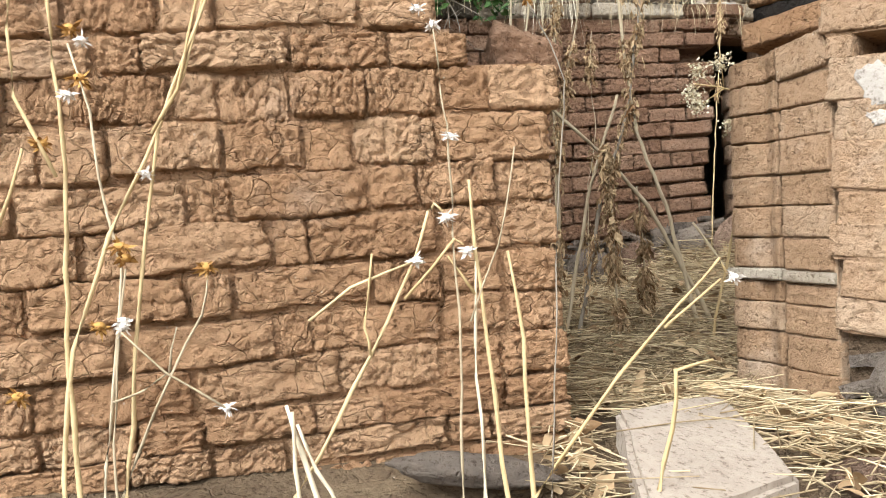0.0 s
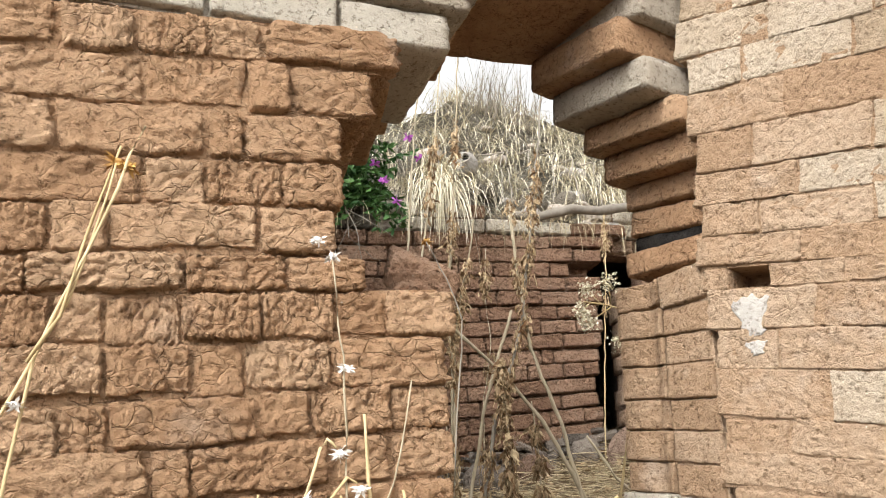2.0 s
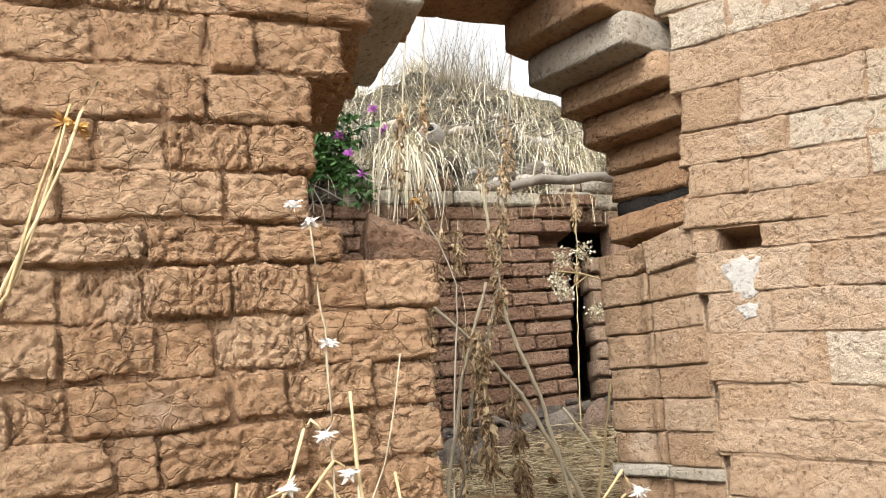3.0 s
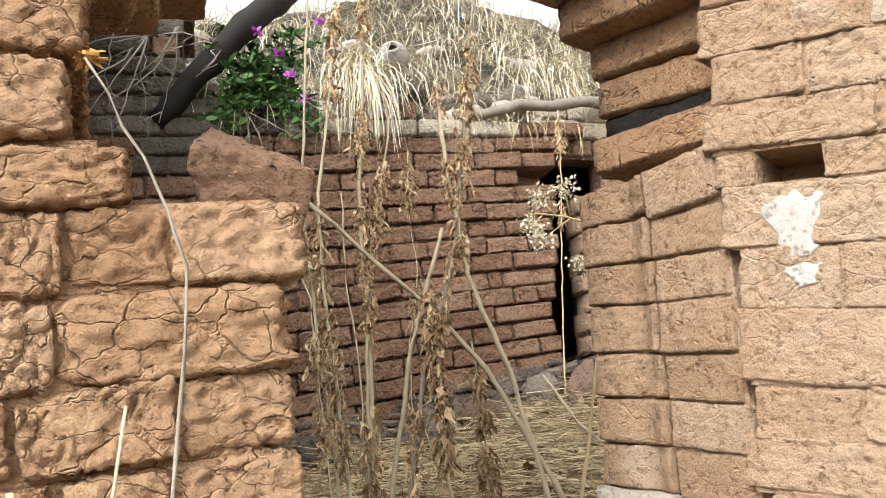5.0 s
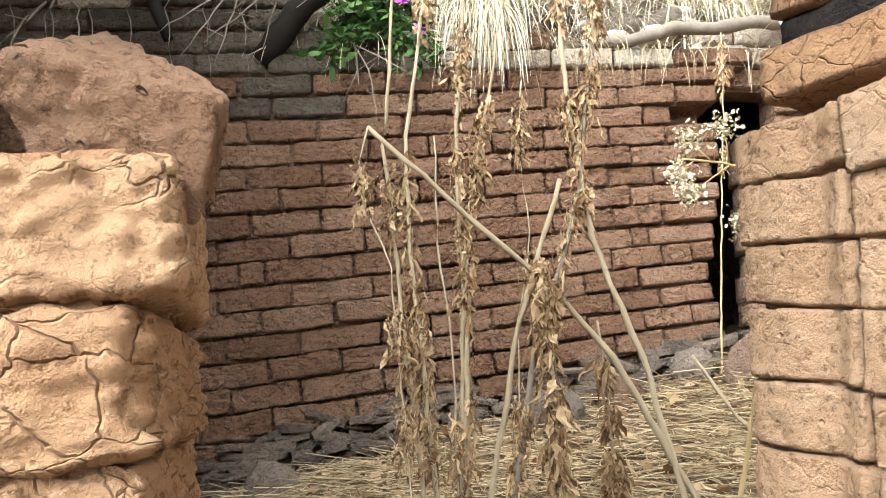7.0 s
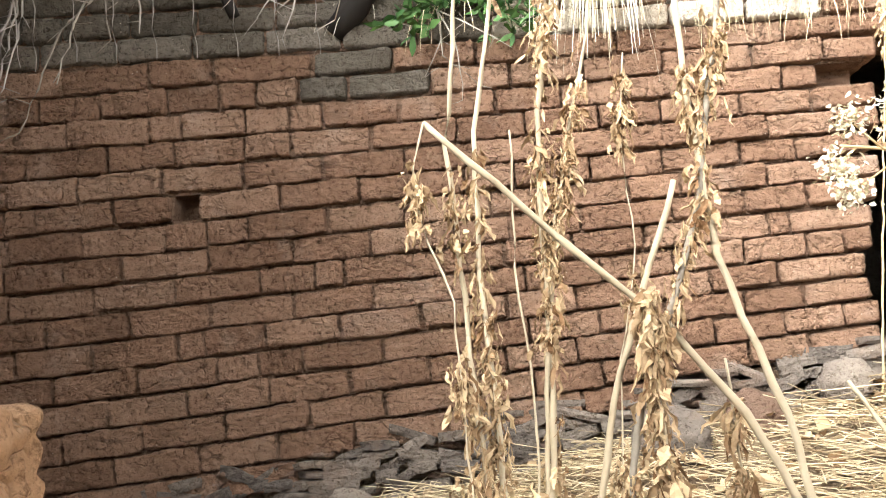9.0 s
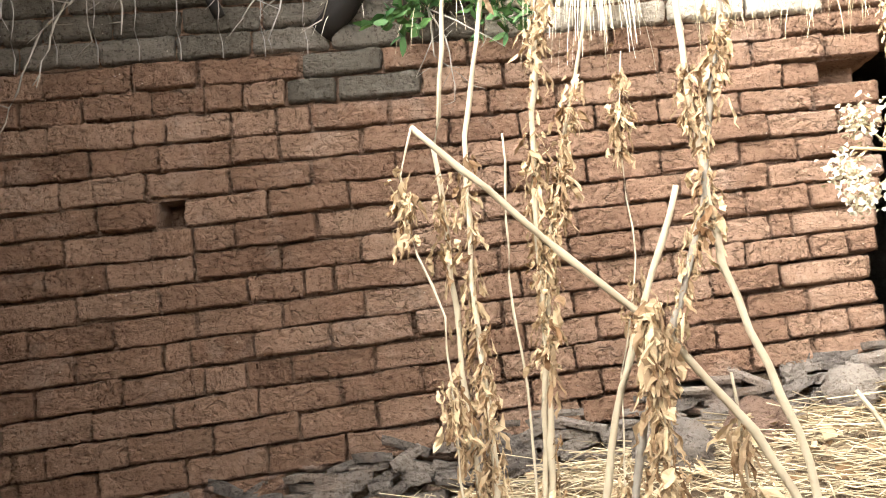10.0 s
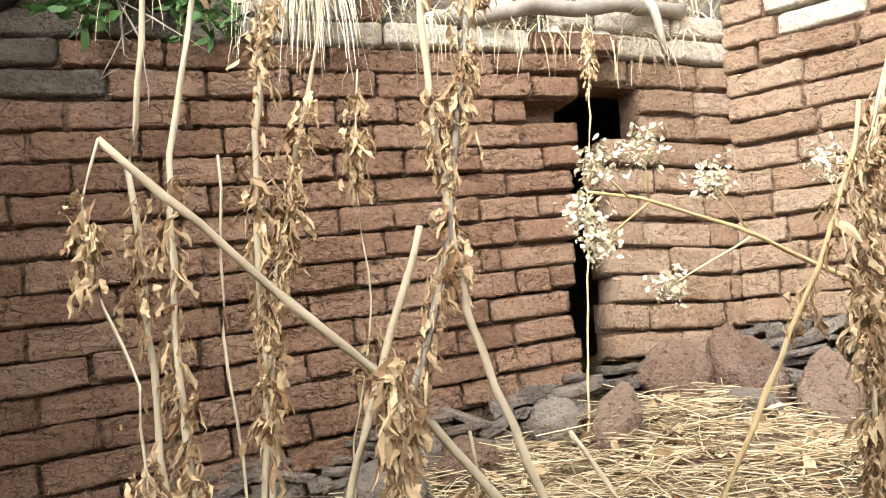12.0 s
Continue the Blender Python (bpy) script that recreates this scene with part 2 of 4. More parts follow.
def box_bm(boxes, m=None):
    bm = bmesh.new()
    for (x0, x1), (y0, y1), (z0, z1) in boxes:
        v = [bm.verts.new((x, y, z)) for x in (x0, x1) for y in (y0, y1) for z in (z0, z1)]
        for f in ((0, 1, 3, 2), (4, 6, 7, 5), (0, 4, 5, 1), (2, 3, 7, 6), (0, 2, 6, 4), (1, 5, 7, 3)):
            bm.faces.new([v[i] for i in f])
    if m:
        bmesh.ops.transform(bm, matrix=m, verts=bm.verts)
    return bm


def tube(bm, pts, r0, r1, sides=6, wob=0.0):
    """A tapered stalk through the points, with small kinks."""
    pts = [Vector(p) for p in pts]
    fine = []
    for a, b in zip(pts, pts[1:]):
        n = max(2, int((b - a).length / 0.06))
        for i in range(n):
            q = a.lerp(b, i / n)
            fine.append(q + Vector((random.uniform(-wob, wob), random.uniform(-wob, wob), 0)))
    fine.append(pts[-1])
    rings = []
    for i, p in enumerate(fine):
        d = (fine[min(i + 1, len(fine) - 1)] - fine[max(i - 1, 0)]).normalized()
        u = d.orthogonal().normalized()
        w = d.cross(u)
        r = r0 + (r1 - r0) * i / (len(fine) - 1)
        if i % 4 == 2:
            r *= 1.18
        rings.append([bm.verts.new(p + (u * math.cos(2 * math.pi * k / sides) + w * math.sin(2 * math.pi * k / sides)) * r) for k in range(sides)])
    for a, b in zip(rings, rings[1:]):
        best = min(range(sides), key=lambda s: (a[0].co - b[s].co).length)
        for k in range(sides):
            f = bm.faces.new((a[k], a[(k + 1) % sides], b[(k + 1 + best) % sides], b[(k + best) % sides]))
            f.smooth = True
    bm.faces.new(rings[0][::-1])
    bm.faces.new(rings[-1])
    return fine


def leaf(bm, p, d, length, width, curl=0.6):
    """A curled leaf from p along d."""
    d = Vector(d).normalized()
    side = d.cross(Vector((random.uniform(-1, 1), random.uniform(-1, 1), random.uniform(-1, 1)))).normalized()
    up = side.cross(d)
    rows, n = [], 4
    for i in range(n + 1):
        s = i / n
        c = Vector(p) + d * length * s + up * math.sin(s * 2.4) * length * curl * 0.22
        w = width * math.sin(math.pi * (0.12 + 0.86 * s)) * 0.5 * random.uniform(0.5, 1.3)
        fold = up * w * random.uniform(0.2, 0.9) * curl
        rows.append([bm.verts.new(c - side * w + fold), bm.verts.new(c), bm.verts.new(c + side * w + fold)])
    for a, b in zip(rows, rows[1:]):
        for k in (0, 1):
            f = bm.faces.new((a[k], a[k + 1], b[k + 1], b[k]))
            f.smooth = True


def withered(bm, p, length, width):
    """A dead leaf that hangs from p: crumpled, twisted and ragged."""
    d = Vector((random.gauss(0, 0.35), random.gauss(0, 0.35), -1)).normalized()
    turn, spin = random.uniform(0, 6.28), random.uniform(-1.6, 1.6)
    u = d.orthogonal().normalized()
    w = d.cross(u)
    c, rows, n = Vector(p), [], 5
    for i in range(n + 1):
        s = i / n
        a = turn + spin * s
        side, up = u * math.cos(a) + w * math.sin(a), w * math.cos(a) - u * math.sin(a)
        h = width * math.sin(math.pi * (0.1 + 0.84 * s)) * 0.5
        rows.append([bm.verts.new(c - side * h * random.uniform(0.4, 1.3) + up * h * random.uniform(-0.2, 1.2)), bm.verts.new(c), bm.verts.new(c + side * h * random.uniform(0.4, 1.3) + up * h * random.uniform(-0.2, 1.2))])
        c = c + (d + (u * random.gauss(0, 0.3) + w * random.gauss(0, 0.3))) * (length / n)
    for a, b in zip(rows, rows[1:]):
        for k in (0, 1):
            bm.faces.new((a[k], a[k + 1], b[k + 1], b[k]))


def blade(bm, p, d, length, width, droop):
    """A thin dry blade that leaves p along d and sinks."""
    d, p = Vector(d).normalized(), Vector(p)
    side = d.cross(Vector((0, 0, 1)))
    side = (side if side.length > 0.05 else Vector((1, 0, 0))).normalized()
    side = (side + Vector((random.uniform(-0.6, 0.6), random.uniform(-0.6, 0.6), 0))).normalized()
    rows, n = [], 5
    for i in range(n + 1):
        w = width * (1 - 0.8 * i / n) * 0.5
        rows.append((bm.verts.new(p - side * w), bm.verts.new(p + side * w)))
        d = (d + Vector((0, 0, -droop / n))).normalized()
        p = p + d * (length / n)
    for a, b in zip(rows, rows[1:]):
        bm.faces.new((a[0], a[1], b[1], b[0]))


def sphere_lump(seed, material, name, rough=0.25, sub=3):
    bm = bmesh.new()
    bmesh.ops.create_icosphere(bm, subdivisions=sub, radius=0.5)
    off = Vector((seed * 3.3, seed * 1.7, seed * 9.1))
    for v in bm.verts:
        p = v.co.copy()
        # flattened facets make it stone-like
        k = noise.cell(p * 2.2 + off) * 0.05 - abs(noise.noise(p * 2.1 + off)) * rough * 0.9 + noise.noise(p * 4.5 + off) * rough * 0.5 + noise.noise(p * 12 + off) * rough * 0.3
        v.co = p * (1 + k)
    me = bpy.data.meshes.new(name)
    bm.to_mesh(me)
    bm.free()
    for p in me.polygons:
        p.use_smooth = True
    me.materials.append(material)
    return me


# ---- ground ----
def ground_z(x, y):
    """The height of the slope outside, the threshold and the room's floor."""
    if y < 1.3:
        z = 0.63 + (y - 1.3) * 0.3
    elif y < 1.9:
        z = 0.63 + (y - 1.3) * 0.03
    else:
        k = min(1.0, (y - 1.9) / 2.4)
        back = 0.96 + 0.235 * (max(-0.6, min(3.5, x)) - 1.42) - 0.35 * max(0.0, min(4.6, x) - 3.7)
        z = 0.648 + (back - 0.648) * k
    if y < -2.4:
        z = 0.63 - 3.7 * 0.3 + (y + 2.4) * 0.02
    return z + 0.02 * noise.noise(Vector((x * 3, y * 3, 0))) + 0.008 * noise.noise(Vector((x * 13, y * 13, 4)))


def grid_axis(a, b, fine, far):
    n = int((b - a) / fine)
    mid = [a + (b - a) * i / n for i in range(n + 1)]
    out = [0.6, 2, 6, 20, 70, 250, far]
    return [a - d for d in out[::-1]] + mid + [b + d for d in out]


gx, gy = grid_axis(-1.6, 5.0, 0.06, 900), grid_axis(-3.0, 4.9, 0.06, 900)
gverts = [(x, y, ground_z(x, y) if y < 6 else 0.9) for y in gy for x in gx]
w_ = len(gx)
gfaces = [(j * w_ + i, j * w_ + i + 1, (j + 1) * w_ + i + 1, (j + 1) * w_ + i) for j in range(len(gy) - 1) for i in range(w_ - 1)]
ground = tagged(new("ground", mesh_of(gverts, gfaces, "ground", SOIL)), "bare brown earth littered with straw and dead leaves", "ground", kind="structure")


# ---- walls ----
def brick_wall(name, label, o, yaw, rows, thick, meshes, core_mat, slope, special=None, skip=None, proud=0.012, face_depth=0.16, gap=0.02, end_deep=None, inset=0.04, seed=1, short=None, end_from=-9.0):
    """Courses of mud bricks before a mud core. A row: bottom, top (both at x = 0), the joints from end to end, and if need be the slopes of its two beds."""
    rnd = random.Random(seed)
    fr = frame_of(o, yaw)
    core = bmesh.new()
    cells = []
    for row in rows:
        z0, z1, joints = row[:3]
        s0, s1 = row[3] if len(row) > 3 else (slope, slope)
        for k, (a, b) in enumerate(zip(joints, joints[1:])):
            u = (a + b) / 2
            cells.append((a, b, z0 + s0 * u, z1 + s1 * u, (s0 + s1) / 2, k == len(joints) - 2))
            empty = skip and skip(u, (z0 + z1 + (s0 + s1) * u) / 2)
            if empty and thick < 0.3:
                continue
            deep = 0.15 if empty else inset
            a += 0.015 if k == 0 else 0
            b -= 0.015 if k == len(joints) - 2 else 0
            v = [core.verts.new((x, y, z + s * x)) for x in (a, b) for y in (deep, thick - 0.02) for z, s in ((z0 - 0.002, s0), (z1 + 0.002, s1))]
            for f in ((0, 1, 3, 2), (4, 6, 7, 5), (0, 4, 5, 1), (2, 3, 7, 6), (0, 2, 6, 4), (1, 5, 7, 3)):
                core.faces.new([v[i] for i in f])
    bmesh.ops.transform(core, matrix=fr, verts=core.verts)
    wall = tagged(part(name, core, core_mat), label, "wall", kind="structure")
    for a, b, z0, z1, s, last in cells:
        u, zc = (a + b) / 2, (z0 + z1) / 2
        if skip and skip(u, zc):
            continue
        g = gap * rnd.uniform(0.5, 1.3)
        size = (b - a - g, face_depth, z1 - z0 - g * rnd.uniform(0.5, 1.1))
        last = last and end_deep and b > end_from
        if last:
            size = (size[0] + 0.03, thick, size[2])
            u += 0.015
        y = size[1] / 2 - rnd.uniform(-0.3, 1.0) * proud
        if short and b - a < 0.15 and not last:
            pool = short
        else:
            pool = end_deep if last else (special(u, zc, rnd) if special else None) or meshes
        me = pool[rnd.randrange(len(pool))]
        m = fr @ Matrix.Translation((u, y, zc + rnd.uniform(-0.004, 0.004))) @ Matrix.Rotation(-math.atan(s) + rnd.gauss(0, 0.012), 4, "Y") @ Matrix.Rotation(rnd.gauss(0, 0.012), 4, "Z")
        place(me, "brick", m @ Matrix.Diagonal((*size, 1)), wall)
    return wall


def bond(x0, x1, length, rnd, spread=0.06, first=None):
    xs = [x0]
    x = x0 + (first if first else length * rnd.uniform(0.4, 1.0))
    while x < x1 - 0.12:
        xs.append(x)
        x += length + rnd.uniform(-spread, spread)
    return xs + [x1]


FRONT_O, FRONT_YAW, FRONT_SLOPE = (0.6, 1.05), radians(8.5), 0.107
soft_bricks = variants(14, (0.3, 0.16, 0.108), (66, 7, 28), 0.014, 0.014, 0.006, ADOBE, "brick")
short_bricks = variants(6, (0.12, 0.16, 0.108), (28, 7, 28), 0.014, 0.013, 0.006, ADOBE, "brick")
end_bricks = variants(5, (0.16, 0.46, 0.11), (28, 66, 26), 0.016, 0.0085, 0.009, ADOBE, "brick")
end_white = variants(3, (0.3, 0.46, 0.12), (14, 18, 8), 0.014, 0.006, 0.003, ADOBE_WHITE, "brick")
white_bricks = variants(4, (0.32, 0.3, 0.12), (18, 8, 8), 0.014, 0.006, 0.003, ADOBE_WHITE, "brick")
left_rows = []


def left_row(z0, z1, *joints):
    rnd = random.Random(int(z0 * 1000))
    start = bond(-1.6, joints[0], 0.3, rnd)[:-1]
    left_rows.append((z0, z1, start + list(joints)))


left_row(0.33, 0.44, -0.2, 0.06, 0.33, 0.6, 0.85)
left_row(0.44, 0.545, -0.24, -0.02, 0.13, 0.41, 0.62, 0.84)
left_row(0.548, 0.61, -0.09, 0.07, 0.22, 0.31, 0.57, 0.67, 0.84)
left_row(0.612, 0.682, -0.26, -0.08, 0.05, 0.28, 0.43, 0.7, 0.83)
left_row(0.684, 0.778, -0.28, 0.03, 0.33, 0.56, 0.7, 0.83)
left_row(0.78, 0.874, -0.12, 0.2, 0.27, 0.56, 0.71, 0.82)
left_row(0.876, 0.972, -0.3, 0.01, 0.1, 0.4, 0.55, 0.7, 0.81)
left_row(0.974, 1.078, -0.2, 0.18, 0.26, 0.55, 0.68, 0.81)
left_row(1.08, 1.181, -0.33, 0.0, 0.09, 0.39, 0.5, 0.68, 0.8)
left_row(1.183, 1.297, -0.29, -0.16, 0.07, 0.24, 0.35, 0.54, 0.8)
left_row(1.299, 1.407, -0.36, -0.21, -0.04, 0.06, 0.21, 0.38, 0.54, 0.67, 0.81)
left_row(1.409, 1.495, -0.19, -0.1, 0.21, 0.43, 0.59)
left_row(1.497, 1.61, -0.07, 0.04, 0.36, 0.51)
left_row(1.612, 1.726, 0.1, 0.24, 0.41, 0.53)
left_row(1.728, 1.852, -0.09, 0.23, 0.31, 0.52)
left_row(1.854, 1.982, 0.08, 0.31, 0.41, 0.6)
left_row(1.984, 2.1, -0.11, 0.05, 0.21, 0.34, 0.66)
wall_front_left = brick_wall("wall_front_left", "eroded red adobe wall of lumpy mud bricks beside a broken doorway", FRONT_O, FRONT_YAW, left_rows, 0.46, soft_bricks, ADOBE,
                             FRONT_SLOPE, short=short_bricks, end_deep=end_bricks, proud=0.016, gap=0.003, inset=0.015, seed=4)
wall_front_top = brick_wall("wall_front_top", "lime-bleached top courses of the adobe wall over the arch", FRONT_O, FRONT_YAW,
                            [(2.12, 2.245, [-1.55, -1.1, -0.8, -0.45, -0.12, 0.2, 0.53, 0.81]), (2.6, 2.72, [-1.5, -1.0, -0.6, -0.3, 0.1, 0.4, 0.75, 1.1, 1.42, 1.8]),
                             (2.245, 2.36, [-1.5, -1.05, -0.7, -0.35, 0.0, 0.3, 0.62, 0.86]), (2.36, 2.48, [-1.5, -1.0, -0.6, -0.3, 0.05, 0.4, 0.7, 0.93]),
                             (2.48, 2.6, [-1.5, -1.05, -0.7, -0.4, 0.0, 0.3, 0.6, 1.0])],
                            0.46, white_bricks, ADOBE_WHITE, 0.034, end_deep=end_white, proud=0.02, gap=0.01, inset=0.03, seed=8)

# the wall that comes forward beside the doorway
RIGHT_O, RIGHT_YAW = (2.2, 1.36), radians(-55)
pale_bricks = variants(8, (0.28, 0.16, 0.12), (40, 5, 18), 0.006, 0.009, 0.004, ADOBE_PALE, "brick")
pale_white = variants(4, (0.28, 0.16, 0.12), (40, 5, 18), 0.006, 0.009, 0.004, earth("adobe_dusty", (0.37, 0.27, 0.175), (0.47, 0.365, 0.255), (0.56, 0.47, 0.36), stain=0.6, crack=0.1, relief=0.85, crack_scale=10), "brick")
right_rows = []
rr = random.Random(12)
levels = [0.86, 0.95, 1.05, 1.14, 1.23, 1.36, 1.47, 1.585, 1.65, 1.74, 1.84, 1.94, 2.07, 2.21, 2.33, 2.46, 2.58]
for i, (a, b) in enumerate(zip(levels, levels[1:])):
    edge = (0.0, 0.02, -0.015, 0.015, 0.0, 0.02)[i % 6]
    if i == 7:
        right_rows.append((a, b, bond(0.19, 3.4, 0.28, rr, 0.05)))
        right_rows[-1][2][:0] = [0.0, 0.075]
    else:
        right_rows.append((a, b, bond(edge, 3.4, 0.28, rr, 0.05, 0.17 if i % 2 else 0.3)))
wall_front_right = brick_wall("wall_front_right", "pale orange adobe wall with smooth worn bricks and a small hole", RIGHT_O, RIGHT_YAW, right_rows, 0.45, pale_bricks, ADOBE_PALE, -0.13,
                              special=lambda u, z, r: pale_white if (z > 1.8 and r.random() < 0.25 + 0.7 * (z - 1.8) and u > 0.08) or (u > 0.3 and r.random() < 0.3) else None,
                              skip=lambda u, z: 0.08 < u < 0.18 and 1.57 < z < 1.65, proud=0.005, gap=0.002, inset=0.006, seed=3)
plaster = lump(77, (0.11, 0.02, 0.12), (10, 3, 10), 0.008, 0.006, 0.002, LIME, "plaster_patch")
for v in plaster.vertices:
    v.co.x *= 0.35 + 0.65 * max(0.0, min(1.0, v.co.z + 0.5))
    v.co.x += 0.22 * noise.noise(Vector((v.co.z * 5, 3.0, v.co.x)))
    v.co.z += 0.16 * noise.noise(Vector((v.co.x * 5, 7.0, 1.0)))
place(plaster, "plaster_patch", frame_of(RIGHT_O, RIGHT_YAW) @ Matrix.Translation((0.125, 0.009, 1.485)) @ Matrix.Diagonal((0.1, 0.026, 0.12, 1)), wall_front_right)
place(plaster, "plaster_patch", frame_of(RIGHT_O, RIGHT_YAW) @ Matrix.Translation((0.13, 0.009, 1.4)) @ Matrix.Diagonal((0.06, 0.024, 0.04, 1)), wall_front_right)

arch_limed = variants(3, (0.34, 0.5, 0.11), (12, 16, 6), 0.012, 0.006, 0.003, ADOBE_WHITE, "brick")
# doorway reveal: splayed, two columns of bricks with a worn channel between them
JAMB_YAW = math.atan2(0.123, 0.39)
front_jamb = variants(7, (0.3, 0.18, 0.095), (12, 20, 14), 0.007, 0.006, 0.004, ADOBE_PALE, "brick")
back_jamb = variants(7, (0.3, 0.24, 0.095), (10, 34, 14), 0.008, 0.006, 0.004, ADOBE_PALE, "brick")
for me in back_jamb:
    # the channel lies next to the front column; the inner edge is rounded off
    for v in me.vertices:
        if v.co.x < 0.2:
            v.co.x += 0.075 * math.exp(-((v.co.y + 0.22) / 0.17) ** 2) + 0.1 * max(0.0, (v.co.y - 0.3) / 0.2) ** 2
jamb_at = Matrix.Translation((2.21, 1.37, 0)) @ Matrix.Rotation(JAMB_YAW, 4, "Z")
jamb = tagged(part("door_jamb", box_bm([((0.012, 0.4), (0.0, 0.18), (0.3, 1.64)), ((0.036, 0.4), (0.18, 0.375), (0.3, 1.64))], jamb_at), ADOBE_PALE), "low adobe door jamb with a worn upright groove", "wall", kind="structure")
rj = random.Random(21)
jamb_levels = [0.48, 0.56, 0.66, 0.745, 0.84, 0.925, 0.985, 1.022, 1.112, 1.203, 1.294, 1.396, 1.484, 1.573, 1.68]
for y0, y1, lift, pool in ((0.0, 0.185, 0.0, front_jamb), (0.19, 0.405, 0.022, back_jamb)):
    for a, b in zip(jamb_levels, jamb_levels[1:]):
        limed = 0.98 < a < 0.99
        tilt = 0.0 if b > 1.67 else 0.09
        a, b = a + lift, b + (lift if b < 1.67 else 0.0)
        out = rj.uniform(-0.005, 0.005) - (0.008 if limed else 0)
        m = jamb_at @ Matrix.Translation((0.15 + out, (y0 + y1) / 2, (a + b) / 2)) @ Matrix.Rotation(tilt + rj.gauss(0, 0.012), 4, "X")
        place((arch_limed if limed else pool)[rj.randrange(3 if limed else 7)], "brick", m @ Matrix.Diagonal((0.3, y1 - y0 - 0.003, b - a - rj.uniform(-0.002, 0.003), 1)), jamb)

# corbelled arch: long bricks laid through the wall, each course further out
arch_bricks = variants(5, (0.34, 0.5, 0.11), (12, 16, 6), 0.012, 0.006, 0.003, ADOBE, "brick")
arch_white = arch_limed
arch_dark = variants(2, (0.34, 0.5, 0.11), (12, 16, 6), 0.02, 0.015, 0.006, DARK_STONE, "brick")
arch = tagged(new("door_arch"), "broken corbelled arch of long adobe bricks over the doorway", "arch", kind="structure")
ra = random.Random(5)


def arch_brick(x0, x1, y0, y1, z0, z1, pool, tilt=0.0, rise=0.0):
    m = Matrix.Translation(((x0 + x1) / 2, (y0 + y1) / 2, (z0 + z1) / 2)) @ Matrix.Rotation(rise, 4, "X") @ Matrix.Rotation(tilt, 4, "Y")
    place(pool[ra.randrange(len(pool))], "brick", m @ Matrix.Diagonal((x1 - x0, y1 - y0, z1 - z0, 1)), arch)


def corbel(x, z0, z1, pool, length=0.46, back=1.78, width=0.36, rise=0.15, yaw=JAMB_YAW):
    """A brick laid through the wall; x is its doorway side at the room's end."""
    m = Matrix.Translation((x, back, (z0 + z1) / 2)) @ Matrix.Rotation(yaw, 4, "Z") @ Matrix.Rotation(rise + ra.gauss(0, 0.012), 4, "X") @ Matrix.Translation((width / 2, -length / 2, 0))
    place(pool[ra.randrange(len(pool))], "brick", m @ Matrix.Diagonal((width, length, z1 - z0, 1)), arch)


corbel(2.125, 1.715, 1.8, arch_bricks, 0.36, 1.7, 0.34, 0.05, JAMB_YAW + 0.12)
corbel(2.2, 1.8, 1.89, arch_dark)
corbel(2.19, 1.885, 1.98, arch_bricks)
corbel(2.18, 1.98, 2.075, arch_bricks)
corbel(2.105, 2.075, 2.18, arch_bricks)
corbel(2.035, 2.182, 2.28, arch_bricks)
corbel(1.927, 2.283, 2.4, arch_white)
corbel(1.852, 2.405, 2.535, arch_bricks)
corbel(1.9, 2.52, 2.66, arch_white, 0.5)
arch_brick(1.62, 2.1, 1.3, 1.86, 2.56, 2.68, arch_bricks)
arch_brick(1.2, 1.64, 1.25, 1.86, 2.56, 2.68, arch_bricks)
arch_brick(1.12, 1.53, 1.5, 1.86, 2.45, 2.57, arch_bricks)
arch_brick(1.0, 1.43, 1.45, 1.86, 2.33, 2.45, arch_bricks)
arch_brick(0.95, 1.35, 1.4, 1.86, 2.22, 2.34, arch_bricks)
arch_brick(0.9, 1.29, 1.35, 1.86, 2.1, 2.22, arch_bricks)
arch_brick(0.85, 1.2, 1.35, 1.7, 1.98, 2.1, arch_bricks)
arch_brick(2.1, 2.5, 1.3, 1.7, 2.58, 2.72, arch_white)

# ---- the room's back wall ----
BACK_Y, BACK_SLOPE = 4.39, 0.115
flat_bricks = variants(10, (0.37, 0.16, 0.105), (52, 5, 16), 0.012, 0.011, 0.006, ADOBE_BACK_SHADED, "brick")
end_back = variants(4, (0.25, 0.5, 0.11), (12, 16, 7), 0.016, 0.009, 0.004, ADOBE_BACK_SHADED, "brick")
short_back = variants(5, (0.14, 0.16, 0.105), (22, 5, 16), 0.012, 0.011, 0.006, ADOBE_BACK_SHADED, "brick")
shaded_grey_bricks = variants(5, (0.37, 0.16, 0.105), (14, 5, 6), 0.02, 0.009, 0.004, ADOBE_GREY_SHADED, "brick")
limed_bricks = variants(3, (0.37, 0.16, 0.105), (14, 5, 6), 0.02, 0.008, 0.003, ADOBE_WHITE, "brick")


def stone_line(x):
    return 1.11 + 0.199 * (x - 0.89)


back_rows, rb = [], random.Random(31)


def back_row(k, *joints):
    """Course k, counted down from the notch beside the gap; the beds fan out, steeper towards the ground."""
    beds = []
    for j in (k + 1, k):
        s = 0.053 + 0.0072 * j
        beds.append((2.556 - 0.1117 * j - 1.013 * s, s))
    start = bond(-1.1, joints[0], 0.36, rb, 0.04)[:-1]
    back_rows.append((beds[0][0], beds[1][0], start + list(joints), (beds[0][1], beds[1][1])))


